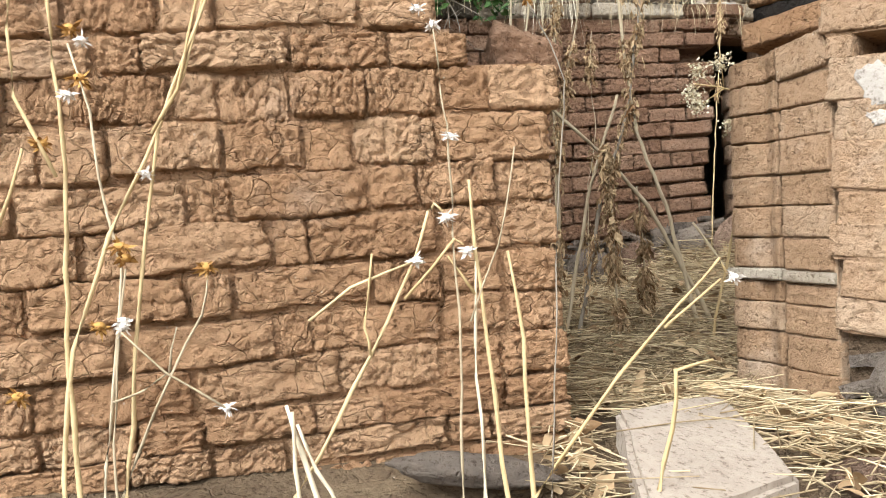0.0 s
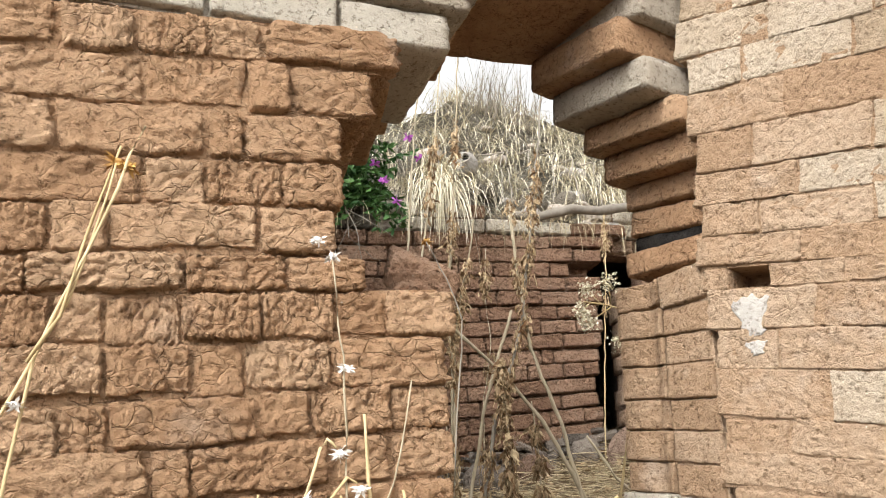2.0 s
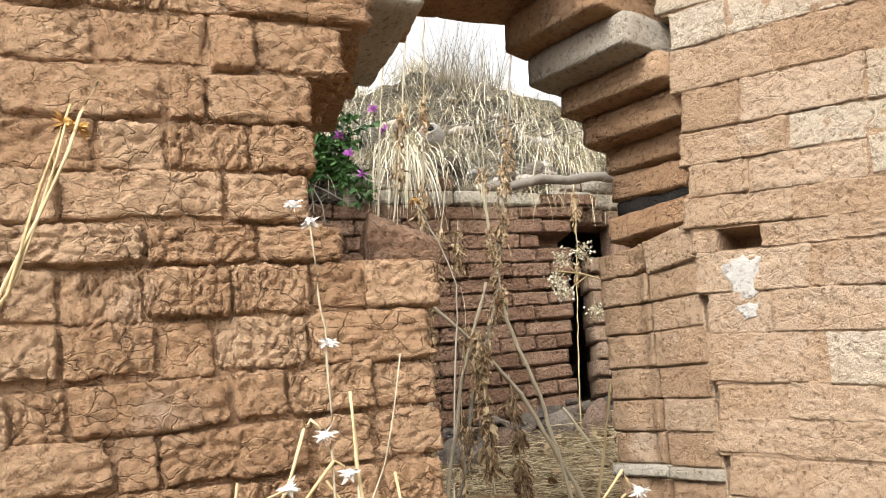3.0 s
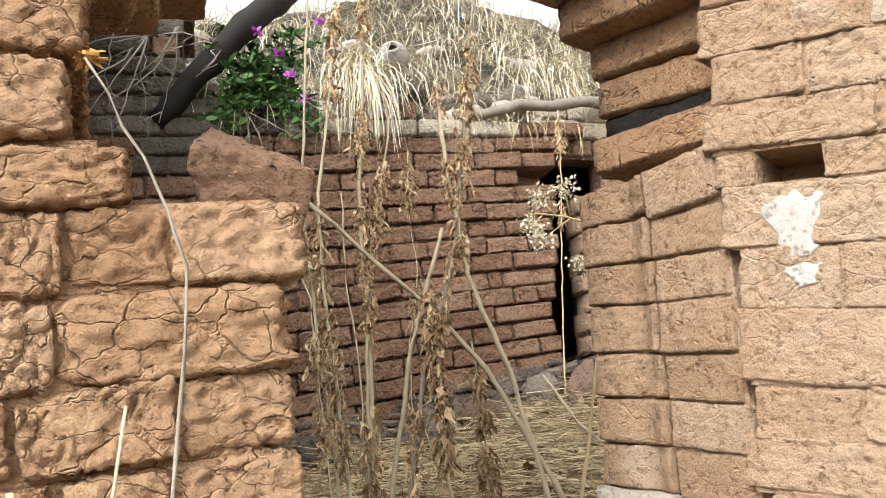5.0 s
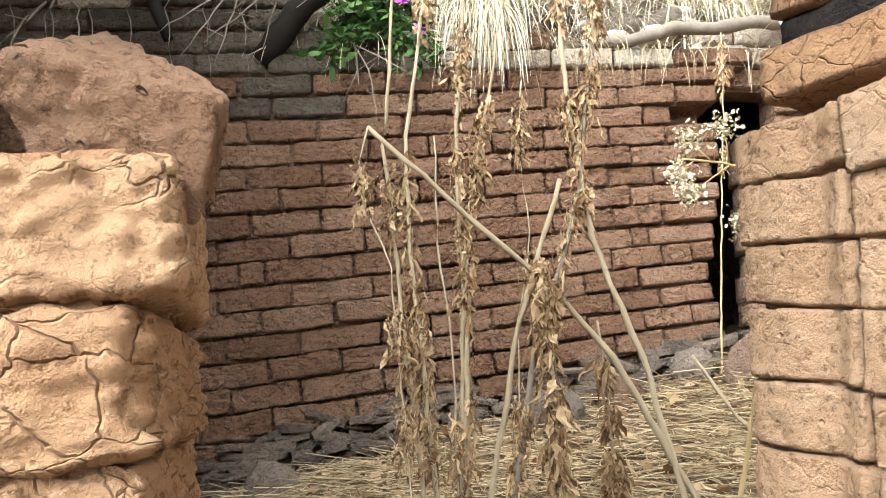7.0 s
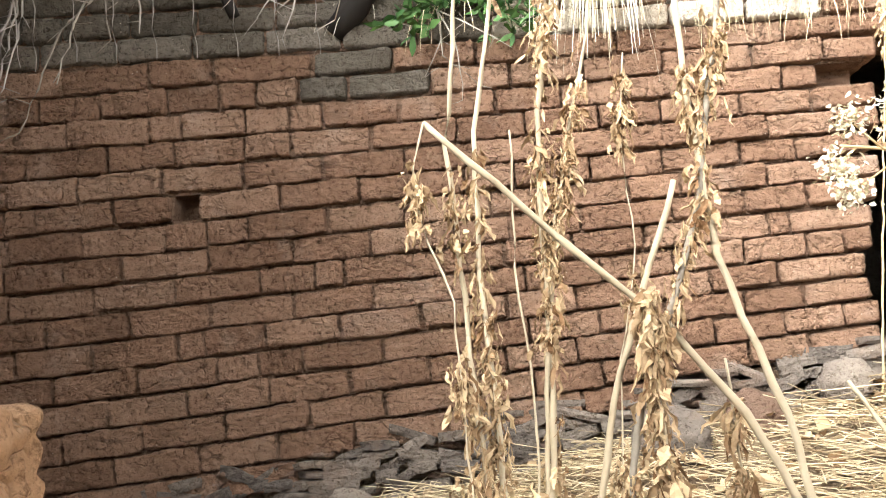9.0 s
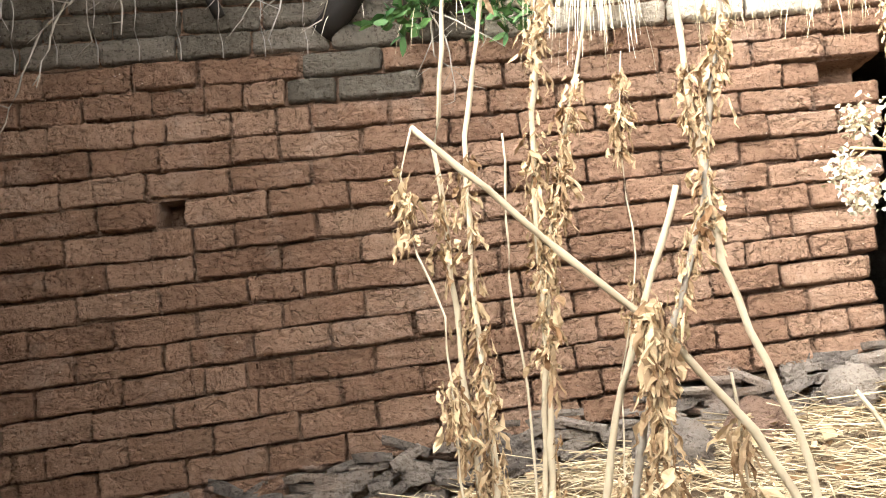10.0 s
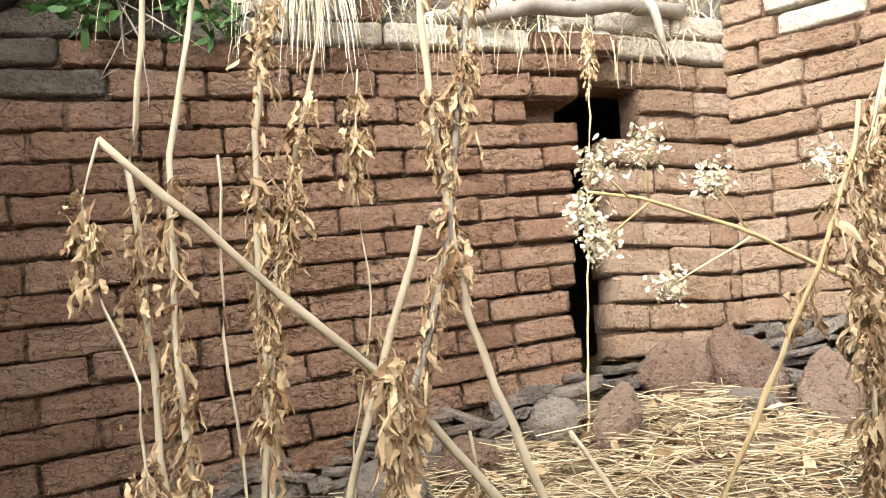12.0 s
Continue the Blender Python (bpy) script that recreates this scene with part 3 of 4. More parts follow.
for k in range(-9, 0):
    if k == -1:
        back_row(k, -0.28, -0.01, 0.28, 0.51, 0.67, 0.85, 1.06, 1.41, *bond(1.74, 3.19, 0.31, rb, 0.05, 0.3))
    elif k == -2:
        back_row(k, -0.19, 0.2, 0.48, 0.91, 1.25, *bond(1.6, 3.3, 0.31, rb, 0.05, 0.3))
    elif k == -3:
        back_row(k, -0.3, 0.05, 0.38, 0.7, 1.03, *bond(1.36, 3.4, 0.33, rb, 0.05, 0.3))
    elif k == -4:
        back_row(k, *bond(-0.2, 2.4, 0.33, rb, 0.05, 0.3))
    else:
        back_row(k, *bond(-0.3 + rb.uniform(0, 0.2), 1.2 - 0.1 * rb.random(), 0.34, rb, 0.05, 0.3))
back_row(0, -0.37, -0.15, 0.21, 0.35, 0.62, 0.81, 0.95, 1.28, 1.68, 1.95, 2.21, 2.44, 2.84, 2.98, 3.18)
back_row(1, -0.33, 0.03, 0.32, 0.62, 0.82, 1.16, 1.52, 1.8, 2.1, 2.35, 2.67, 2.95, 3.17)
back_row(2, -0.4, -0.1, 0.27, 0.62, 0.96, 1.3, 1.59, 1.84, 2.2, 2.47, 2.77, 3.04, 3.18)
back_row(3, -0.28, 0.07, 0.32, 0.43, 0.78, 1.11, 1.55, 1.75, 2.06, 2.35, 2.66, 2.88, 3.15)
back_row(4, -0.39, -0.07, 0.29, 0.47, 0.65, 0.98, 1.3, 1.65, 1.94, 2.21, 2.42, 2.76, 3.01, 3.18)
back_row(5, -0.39, -0.14, 0.11, 0.48, 0.83, 1.16, 1.5, 1.73, 2.02, 2.38, 2.67, 2.91, 3.15)
back_row(6, -0.38, -0.01, 0.34, 0.7, 0.93, 1.05, 1.45, 1.71, 1.98, 2.27, 2.76, 2.84, 3.14)
back_row(7, -0.21, 0.15, 0.49, 0.84, 1.17, 1.54, 1.79, 2.09, 2.38, 2.66, 2.9, 3.04, 3.13)
back_row(8, -0.33, 0.0, 0.36, 0.47, 0.73, 1.04, 1.37, 1.72, 1.99, 2.26, 2.52, 2.78, 3.1)
back_row(9, -0.16, 0.19, 0.53, 0.7, 0.88, 1.21, 1.58, 1.8, 2.08, 2.34, 2.65, 2.88, 3.11)
back_row(10, -0.3, 0.07, 0.41, 0.75, 1.08, 1.4, 1.71, 1.99, 2.26, 2.53, 2.8, 3.03, 3.14)
back_row(11, -0.11, 0.22, 0.57, 0.91, 1.22, 1.59, 1.82, 2.09, 2.37, 2.66, 2.89, 3.14)
back_row(12, -0.22, 0.11, 0.46, 0.79, 1.1, 1.47, 1.69, 2.01, 2.3)
back_row(13, -0.1, 0.24, 0.55, 0.86)
back_row(14, -0.26, 0.06, 0.4)
back_row(15, -0.12, 0.2)


def back_skip(u, z):
    return (abs(u - 0.375) < 0.03 and abs(z - 2.13) < 0.07) or (u > 3.0 and abs(z - 2.615) < 0.05)


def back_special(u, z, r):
    # top courses: mostly the shade-darkened grey towards the left
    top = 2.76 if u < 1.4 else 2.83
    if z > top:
        return shaded_grey_bricks if r.random() < (0.93 if u < 1.6 else 0.25) else limed_bricks
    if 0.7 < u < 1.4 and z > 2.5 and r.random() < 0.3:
        return shaded_grey_bricks
    return None


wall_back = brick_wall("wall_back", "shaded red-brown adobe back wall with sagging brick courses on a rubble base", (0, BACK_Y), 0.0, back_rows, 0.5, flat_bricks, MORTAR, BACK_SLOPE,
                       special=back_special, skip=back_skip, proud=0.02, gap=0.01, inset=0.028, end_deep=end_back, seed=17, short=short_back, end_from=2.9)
part("rubble_core", box_bm([((-2.4, 3.22), (0.05, 0.48), (0.3, 0.8))], Matrix(((1, 0, 0, 0), (0, 1, 0, BACK_Y), (0.195, 0, 1, 0.11), (0, 0, 0, 1)))), SOIL, wall_back)

# wall beyond the narrow gap, and the side wall that comes forward from the corner
side_bricks = variants(8, (0.37, 0.16, 0.115), (36, 5, 12), 0.018, 0.011, 0.005, earth("adobe_side", (0.25, 0.158, 0.1), (0.375, 0.25, 0.165), (0.47, 0.345, 0.245), stain=0.25), "brick")
gap_rows, rg = [], random.Random(8)
for i in range(13):
    z0 = 1.6 + i * 0.118
    js = [3.2, 3.56, 3.84, 4.14] if i in (8, 9) else bond(3.37 + rg.uniform(-0.02, 0.03) if z0 < 2.65 else 3.2, 4.14, 0.34, rg, 0.04)
    gap_rows.append((z0, z0 + 0.118, js))
wall_back_right = brick_wall("wall_back_right", "adobe wall beside a narrow dark gap, orange and crumbling", (0.0, 4.5), 0.0, gap_rows, 0.2, side_bricks, MORTAR, 0.0,
                             special=lambda u, z, r: limed_bricks if z > 2.95 else None, skip=lambda u, z: u < 3.5 and 2.55 < z < 2.79, proud=0.016, gap=0.012, inset=0.03, seed=23)
SIDE_O, SIDE_YAW = (4.0, 4.5), radians(-56)
side_rows, rs = [], random.Random(9)
for i in range(14):
    side_rows.append((1.735 + i * 0.112, 1.735 + (i + 1) * 0.112, bond(0.0, 3.6, 0.38, rs, 0.05)))
wall_side_right = brick_wall("wall_side_right", "orange adobe side wall on a base of dark rubble and boulders", SIDE_O, SIDE_YAW, side_rows, 0.5, side_bricks, MORTAR, 0.0,
                             special=lambda u, z, r: limed_bricks if z > 3.14 or (z > 2.95 and r.random() < 0.3) else None, proud=0.016, gap=0.012, inset=0.03, seed=29)
part("rubble_core", box_bm([((0.0, 3.6), (0.07, 0.48), (0.5, 1.74))], frame_of(SIDE_O, SIDE_YAW)), SOIL, wall_side_right)
part("rubble_core", box_bm([((3.43, 4.2), (0.03, 0.48), (0.5, 1.62))], frame_of((0, 4.5), 0)), SOIL, wall_back_right)
# end wall, sides and ceiling added behind the gap to keep light out
tagged(part("wall_passage", box_bm([((2.6, 4.6), (6.0, 6.2), (0.8, 2.9)), ((2.95, 3.1), (4.9, 6.0), (0.8, 2.9)), ((3.9, 4.05), (4.72, 6.0), (0.8, 2.9)), ((2.6, 4.6), (4.72, 6.2), (2.9, 3.0))]), ADOBE_GREY_SHADED), "dark grey walls and ceiling added behind the narrow gap to keep it dark", "wall", kind="structure")

# unseen tall wall, added to close the left side and shade the room
tagged(part("wall_left", box_bm([((-1.3, -0.95), (1.2, 4.9), (-0.5, 4.7))]), ADOBE_BACK_SHADED), "unseen plain adobe wall added to shade the room's left part", "wall", kind="structure")
# two unseen slabs overhead, added to block sky from the left corner
tagged(part("roof_remnant", box_bm([((-1.3, 0.3), (1.3, 4.9), (3.75, 3.95))]), DARK_STONE), "unseen slab added overhead to shade the room's left corner", "roof", kind="structure")
tagged(part("roof_eaves", box_bm([((-1.3, 0.8), (3.75, 4.9), (3.5, 3.7))]), DARK_STONE), "unseen lower slab added to shade the back wall's upper left", "roof", kind="structure")

# ---- stones of the bases ----
flat_stones = variants(10, (0.16, 0.16, 0.06), (4, 3, 2), 0.006, 0.02, 0.006, STONE, "stone")
for me in flat_stones:
    for p in me.polygons:
        p.use_smooth = False
red_stones = [sphere_lump(k + 20, RED_STONE, "stone", 0.2, 3) for k in range(5)]


def rubble(parent, fr, x0, x1, top, bottom, seed, step=0.04):
    rnd = random.Random(seed)
    z = 0.3
    while z < 2:
        x = x0 + rnd.uniform(0, 0.08)
        while x < x1:
            w = rnd.uniform(0.07, 0.22)
            if bottom(x) - 0.03 < z < top(x) - 0.01:
                h = rnd.uniform(0.028, 0.058)
                m = fr @ Matrix.Translation((x, 0.065, z)) @ Matrix.Rotation(rnd.gauss(-0.1, 0.22), 4, "Y") @ Matrix.Diagonal((w, rnd.uniform(0.12, 0.2), h, 1))
                place((flat_stones if rnd.random() < 0.85 else red_stones)[rnd.randrange(5)], "stone", m, parent)
            x += w * 0.82
        z += step


rubble(wall_back, frame_of((0, BACK_Y), 0), 0.2, 3.2, stone_line, lambda x: ground_z(x, BACK_Y) - 0.06, 3)
rubble(wall_side_right, frame_of(SIDE_O, SIDE_YAW), 0.0, 1.6, lambda x: 1.75, lambda x: 1.15, 5, 0.045)
rubble(wall_back_right, frame_of((0, 4.5), 0), 3.4, 3.95, lambda x: 1.62, lambda x: 1.3, 6, 0.055)
part("rubble_core", box_bm([((0.02, 3.4), (0.03, 0.44), (-0.4, 0.87))], frame_of(RIGHT_O, RIGHT_YAW)), SOIL, wall_front_right)
rubble(wall_front_right, frame_of(RIGHT_O, RIGHT_YAW), 0.06, 1.2, lambda x: 0.87 - 0.1 * x, lambda x: 0.4, 7, 0.07)


# ---- bank above the back wall ----
def bank_z(x, y):
    k = max(0.0, y - 4.55)
    crest = 1.7
    rise = min(1.0, k / 1.3) * crest * (1.0 - 0.16 * abs(x - 2.9))
    return 2.93 + max(0.0, rise) + 0.13 * noise.noise(Vector((x * 2.2, y * 2.2, 3))) * min(1, k * 3) + 0.06 * noise.noise(Vector((x * 7, y * 7, 1))) * min(1, k * 4)


bx = [1.0 + 0.05 * i for i in range(105)]
by = [4.5 + 0.05 * i for i in range(70)]
bverts = [(x, y, bank_z(x, y)) for y in by for x in bx] + [(x, 4.5, 2.4) for x in bx]
nb = len(bx)
bfaces = [(j * nb + i, j * nb + i + 1, (j + 1) * nb + i + 1, (j + 1) * nb + i) for j in range(len(by) - 1) for i in range(nb - 1)]
bank = tagged(new("bank", mesh_of(bverts, bfaces, "bank", BANK_EARTH)), "steep earth bank overgrown with dry grass above the wall", "bank", kind="structure")

rk = random.Random(41)
bank_rocks = [sphere_lump(k + 60, (PALE_STONE, LIME, ADOBE_GREY_SHADED)[k % 3], "rock", 0.25, 3) for k in range(6)]
for i in range(80):
    x, y = rk.uniform(1.1, 3.55), rk.choice((rk.uniform(4.5, 4.8), rk.uniform(4.5, 5.6)))
    w = rk.uniform(0.08, 0.3)
    ob = new("rock", bank_rocks[rk.randrange(6)])
    ob.matrix_basis = Matrix.Translation((x, y, bank_z(x, y) + 0.02)) @ Matrix.Rotation(rk.uniform(0, 6), 4, "Z") @ Matrix.Diagonal((w, w * 0.8, w * rk.uniform(0.4, 0.7), 1))
    tagged(ob, "weathered grey rock half buried in the grassy bank", "rock", "rocks of the bank")

# dry grass of the bank: tufts with long hanging blades
def grass(name, label, spots, count, length, width, mat, seed, droop=1.6, up=0.7):
    random.seed(seed)
    bm = bmesh.new()
    for x, y, z, r in spots:
        for _ in range(count):
            p = (x + random.gauss(0, r), y + random.gauss(0, r * 0.6), z + random.uniform(-0.03, 0.04))
            blade(bm, p, (random.gauss(0, 0.5), random.uniform(-0.9, 0.2), up + random.uniform(-0.3, 0.5)), length * random.uniform(0.5, 1.3), width * random.uniform(0.6, 1.3), droop * random.uniform(0.6, 1.4))
    return tagged(part(name, bm, mat), label, "grass", kind="stuff")


rq = random.Random(77)
spots = [(x, y, bank_z(x, y), 0.08) for x, y in ((rq.uniform(0.9, 4.4), rq.uniform(4.55, 6.4)) for _ in range(150))]
grass("dry_grass", "bleached dry grass over the whole bank", spots, 26, 0.3, 0.007, HAY, 3, 1.8)
grass("dry_grass_edge", "dead weeds hanging over the wall's broken top", [(rq.uniform(1.4, 3.9), 4.42, 2.97, 0.05) for _ in range(36)], 8, 0.3, 0.005, STRAW, 5, 3.2, 0.3)
grass("hanging_grass", "pale dead grass hanging down the face of the bank", [(x, y, bank_z(x, y) + 0.08, 0.06) for x, y in ((rq.uniform(1.5, 3.8), rq.uniform(4.75, 5.6)) for _ in range(85))], 11, 0.5, 0.006, HAY, 15, 3.4, 0.35)
grass("hay_clump", "thick blond clump of dead grass hanging down the wall", [(2.06, 4.36, 3.16, 0.06), (2.14, 4.36, 3.12, 0.06), (2.0, 4.4, 3.22, 0.05), (2.1, 4.4, 3.24, 0.06)], 75, 0.5, 0.008, HAY, 7, 3.6, 0.25)
grass("crest_bush", "dry upright weeds on the crest of the bank", [(2.75, 5.7, bank_z(2.75, 5.7), 0.14), (3.0, 5.6, bank_z(3.0, 5.6), 0.12)], 130, 0.5, 0.007, TWIG, 9, 0.4, 1.4)

# white broken pots lying on the bank
def pot(x, y, z, size, turn, label):
    bm = bmesh.new()
    prof = [(0.0, -0.5), (0.3, -0.48), (0.48, -0.3), (0.52, 0.0), (0.42, 0.28), (0.24, 0.4), (0.22, 0.5), (0.17, 0.5), (0.15, 0.38), (0.3, 0.2)]
    n = 18
    rings = [[bm.verts.new((r * math.cos(2 * math.pi * k / n), r * math.sin(2 * math.pi * k / n), h)) for k in range(n)] for r, h in prof[1:]]
    for a, b in zip(rings, rings[1:]):
        for k in range(n):
            bm.faces.new((a[k], a[(k + 1) % n], b[(k + 1) % n], b[k])).smooth = True
    bm.faces.new(rings[0][::-1])
    bmesh.ops.transform(bm, matrix=Matrix.Diagonal((size, size, size, 1)), verts=bm.verts)
    ob = part("clay_pot", bm, LIME)
    # black disc inside the neck, in place of the shade there
    mouth_shade = bmesh.new()
    bmesh.ops.create_circle(mouth_shade, cap_ends=True, segments=18, radius=0.2 * size)
    bmesh.ops.translate(mouth_shade, verts=mouth_shade.verts, vec=(0, 0, 0.34 * size))
    part("mouth_shade", mouth_shade, BLACK, ob, "black disc standing for the shade in the pot's mouth")
    ob.matrix_basis = Matrix.Translation((x, y, z)) @ turn
    return tagged(ob, label, "pot")


pot(2.36, 4.78, 3.5, 0.19, Matrix.Rotation(radians(75), 4, "X") @ Matrix.Rotation(radians(-15), 4, "Y"), "broken white pot lying with its dark mouth outward")
pot(0.41, 4.4, 3.26, 0.12, Matrix.Rotation(radians(85), 4, "X"), "pale clay pipe end in the upper wall")

# weathered branch on the wall's top, charred beam, hanging bark
def branch(name, label, cat, pts, r0, r1, mat, wob=0.01, sides=9):
    bm = bmesh.new()
    random.seed(hash_of(name))
    tube(bm, pts, r0, r1, sides, wob)
    return tagged(part(name, bm, mat), label, cat)


branch("weathered_branch", "grey weathered branch lying on the wall's top", "branch", [(2.62, 4.45, 3.0), (2.78, 4.36, 2.97), (3.0, 4.34, 3.03), (3.2, 4.36, 3.04), (3.42, 4.4, 3.1), (3.8, 4.5, 3.14)], 0.03, 0.034, DRIFT, 0.006)
branch("bark_strip", "dark torn strip of bark hanging from the branch", "bark", [(3.52, 4.32, 3.1), (3.55, 4.3, 3.0), (3.58, 4.31, 2.86)], 0.022, 0.01, TWIG, 0.006)
branch("charred_beam", "black charred beam leaning out of the bank", "beam", [(1.0, 4.42, 2.86), (1.22, 4.3, 3.1), (1.45, 4.25, 3.36), (1.8, 4.4, 3.8)], 0.055, 0.085, CHAR, 0.008, 10)
random.seed(4)
for k in range(14):
    x = 1.5 + k * 0.17 + random.uniform(-0.05, 0.05)
    z = bank_z(x, 5.0)
    branch("hanging_weed", "grey dead weed stem hanging on the bank", "weed", [(x, 5.1, z + 0.25), (x + random.uniform(-0.1, 0.1), 4.7, z + 0.1), (x + random.uniform(-0.1, 0.1), 4.5, bank_z(x, 4.62) + 0.1)], 0.006, 0.004, TWIG, 0.012, 5)["group"] = "hanging weeds"
branch("hanging_root", "dark root stub hanging on the upper wall", "root", [(0.45, 4.3, 3.3), (0.55, 4.27, 3.05), (0.6, 4.3, 2.9)], 0.05, 0.02, CHAR, 0.012, 8)


def twigs(name, label, base, tips, mat, r=0.006, seed=1):
    random.seed(seed)
    bm = bmesh.new()
    for tip in tips:
        a, b = Vector(base), Vector(tip)
        mid = a.lerp(b, 0.5) + Vector((random.uniform(-0.06, 0.06), random.uniform(-0.04, 0.02), random.uniform(-0.03, 0.06)))
        line = tube(bm, [a, mid, b], r, r * 0.35, 5, 0.008)
        for q in line[2::2]:
            e = q + Vector((random.uniform(-0.1, 0.1), random.uniform(-0.05, 0.02), random.uniform(-0.1, 0.06)))
            tube(bm, [q, e], r * 0.4, r * 0.2, 4, 0.004)
    return tagged(part(name, bm, mat), label, "twig")


twigs("thorny_twig", "bare grey thorny twigs hanging before the wall", (1.1, 4.3, 3.35), [(0.79, 4.25, 2.9), (1.04, 4.22, 2.84), (0.9, 4.2, 3.0)], TWIG, 0.007, 2)
twigs("thorny_twig", "bare pale twigs hanging at the shaded wall", (0.05, 4.42, 3.2), [(0.1, 4.24, 2.8), (0.22, 4.24, 2.82), (-0.1, 4.2, 2.6), (-0.25, 4.2, 2.4)], TWIG, 0.007, 4)
twigs("thorny_twig", "tangle of thin brown roots below the green plant", (1.45, 4.3, 2.9), [(1.4, 4.25, 2.6), (1.55, 4.25, 2.5), (1.62, 4.22, 2.55), (1.75, 4.22, 2.7)], TWIG, 0.004, 6)

twigs("thorny_twig", "bare pale thorny twigs hanging over the wall's upper courses", (0.95, 4.3, 3.3), [(0.55, 4.24, 3.1), (0.72, 4.22, 2.86), (0.83, 4.2, 2.76), (0.62, 4.22, 2.95)], PALE_TWIG, 0.006, 21)
twigs("thorny_twig", "tangle of pale thorny twigs at the shaded end of the wall", (-0.38, 4.4, 3.2), [(-0.42, 4.1, 2.6), (-0.36, 4.12, 2.3), (-0.45, 4.1, 2.2), (-0.25, 4.15, 2.75), (-0.3, 4.1, 2.45)], PALE_TWIG, 0.006, 22)
twigs("thorny_twig", "thin grey twigs hanging beside the charred beam", (1.35, 4.27, 3.25), [(1.02, 4.1, 3.1), (1.2, 4.1, 2.98), (0.8, 4.12, 3.15), (1.3, 4.12, 3.1)], PALE_TWIG, 0.005, 23)
random.seed(61)
for k in range(9):
    x = -0.42 + k * 0.17 + random.uniform(-0.05, 0.05)
    z = 2.9 - 0.25 * random.random()
    branch("hanging_thread", "thin dead vine thread hanging down the wall", "vine", [(x, 4.39, 3.33), (x + random.uniform(-0.04, 0.04), 4.24, (z + 3.35) / 2), (x + random.uniform(-0.06, 0.06), 4.24, z)], 0.004, 0.002, PALE_TWIG, 0.012, 4)["group"] = "hanging vines"

# green flowering plant on the wall's top
random.seed(12)
green_plant = tagged(new("flowering_plant"), "leafy green plant with purple flowers over the wall", "plant")
green_plant.location = (1.55, 4.35, 3.0)
bpy.context.view_layer.update()
bm, lf = bmesh.new(), bmesh.new()
for _ in range(34):
    base = Vector((random.uniform(1.35, 1.75), random.uniform(4.4, 4.6), random.uniform(2.98, 3.2)))
    tip = Vector((random.uniform(1.25, 1.85), random.uniform(4.15, 4.35), random.uniform(2.74, 3.38)))
    for q in tube(bm, [base, base.lerp(tip, 0.6) + Vector((0, 0, 0.06)), tip], 0.004, 0.002, 4, 0.004):
        for _ in range(5):
            leaf(lf, q, (random.uniform(-1, 1), random.uniform(-1, 0.2), random.uniform(-0.9, 0.5)), random.uniform(0.04, 0.085), random.uniform(0.018, 0.034), 0.4)
for c in ((1.61, 4.16, 3.16), (1.75, 4.14, 2.91), (1.9, 4.16, 3.23), (1.5, 4.16, 3.28), (1.67, 4.15, 3.05), (1.83, 4.2, 3.4)):
    pt = bmesh.new()
    for _ in range(8):
        leaf(pt, c, (random.uniform(-1, 1), random.uniform(-1, 0.3), random.uniform(-1, 1)), 0.042, 0.026, 0.3)
    part("flower", pt, PETAL, green_plant, "small purple flower")
part("stem", bm, GREEN, green_plant)
part("foliage", lf, GREEN, green_plant)


# ---- fallen brick and slab ----
fallen = lump(91, (0.21, 0.2, 0.1), (44, 42, 24), 0.007, 0.007, 0.005, earth("brick_dark", (0.28, 0.16, 0.1), (0.43, 0.265, 0.172), (0.58, 0.4, 0.28), crack=0.0, stain=0.25, relief=1.2), "fallen_brick")
for v in fallen.vertices:
    # the lower corner is broken away, and the back breaks off slantwise to a point
    if v.co.x < 0:
        v.co.x += 0.45 * max(0.0, -v.co.z + 0.1) * max(0.0, 0.3 - v.co.y) * -2 * v.co.x
    v.co.y = -0.5 + (v.co.y + 0.5) * (1 - 0.8 * (v.co.x + 0.5))
    v.co.z -= 0.12 * max(0.0, v.co.x - 0.25) * max(0.0, v.co.z)
ob = new("fallen_brick", fallen)
ob.matrix_basis = Matrix.Translation((1.366, 1.303, 1.558)) @ Matrix(((0.973, 0.11, 0.201, 0), (-0.005, 0.887, -0.462, 0), (-0.229, 0.449, 0.864, 0), (0, 0, 0, 1))) @ Matrix.Diagonal((0.172, 0.2, 0.1, 1))
tagged(ob, "fallen adobe brick tilted on the broken wall end", "brick")
bm = bmesh.new()
tops = [(1.46, 0.66, 0.535), (1.86, 0.9, 0.575), (1.95, 1.52, 0.69), (1.56, 1.2, 0.68)]
up = [bm.verts.new(p) for p in tops]
dn = [bm.verts.new((x, y, z - 0.16)) for x, y, z in tops]
bm.faces.new(up)
bm.faces.new(dn[::-1])
for k in range(4):
    bm.faces.new((up[k], dn[k], dn[(k + 1) % 4], up[(k + 1) % 4]))
bmesh.ops.bevel(bm, geom=bm.edges[:], offset=0.014, segments=2, affect="EDGES")
bmesh.ops.subdivide_edges(bm, edges=bm.edges[:], cuts=4, use_grid_fill=True)
for v in bm.verts:
    v.co += Vector((noise.noise(v.co * 8), noise.noise(v.co * 8 + Vector((5, 0, 0))), noise.noise(v.co * 9 + Vector((0, 7, 0))) * 0.6)) * 0.012
tagged(part("stone_slab", bm, PALE_STONE), "pale flat stone slab lying at the doorway", "slab")

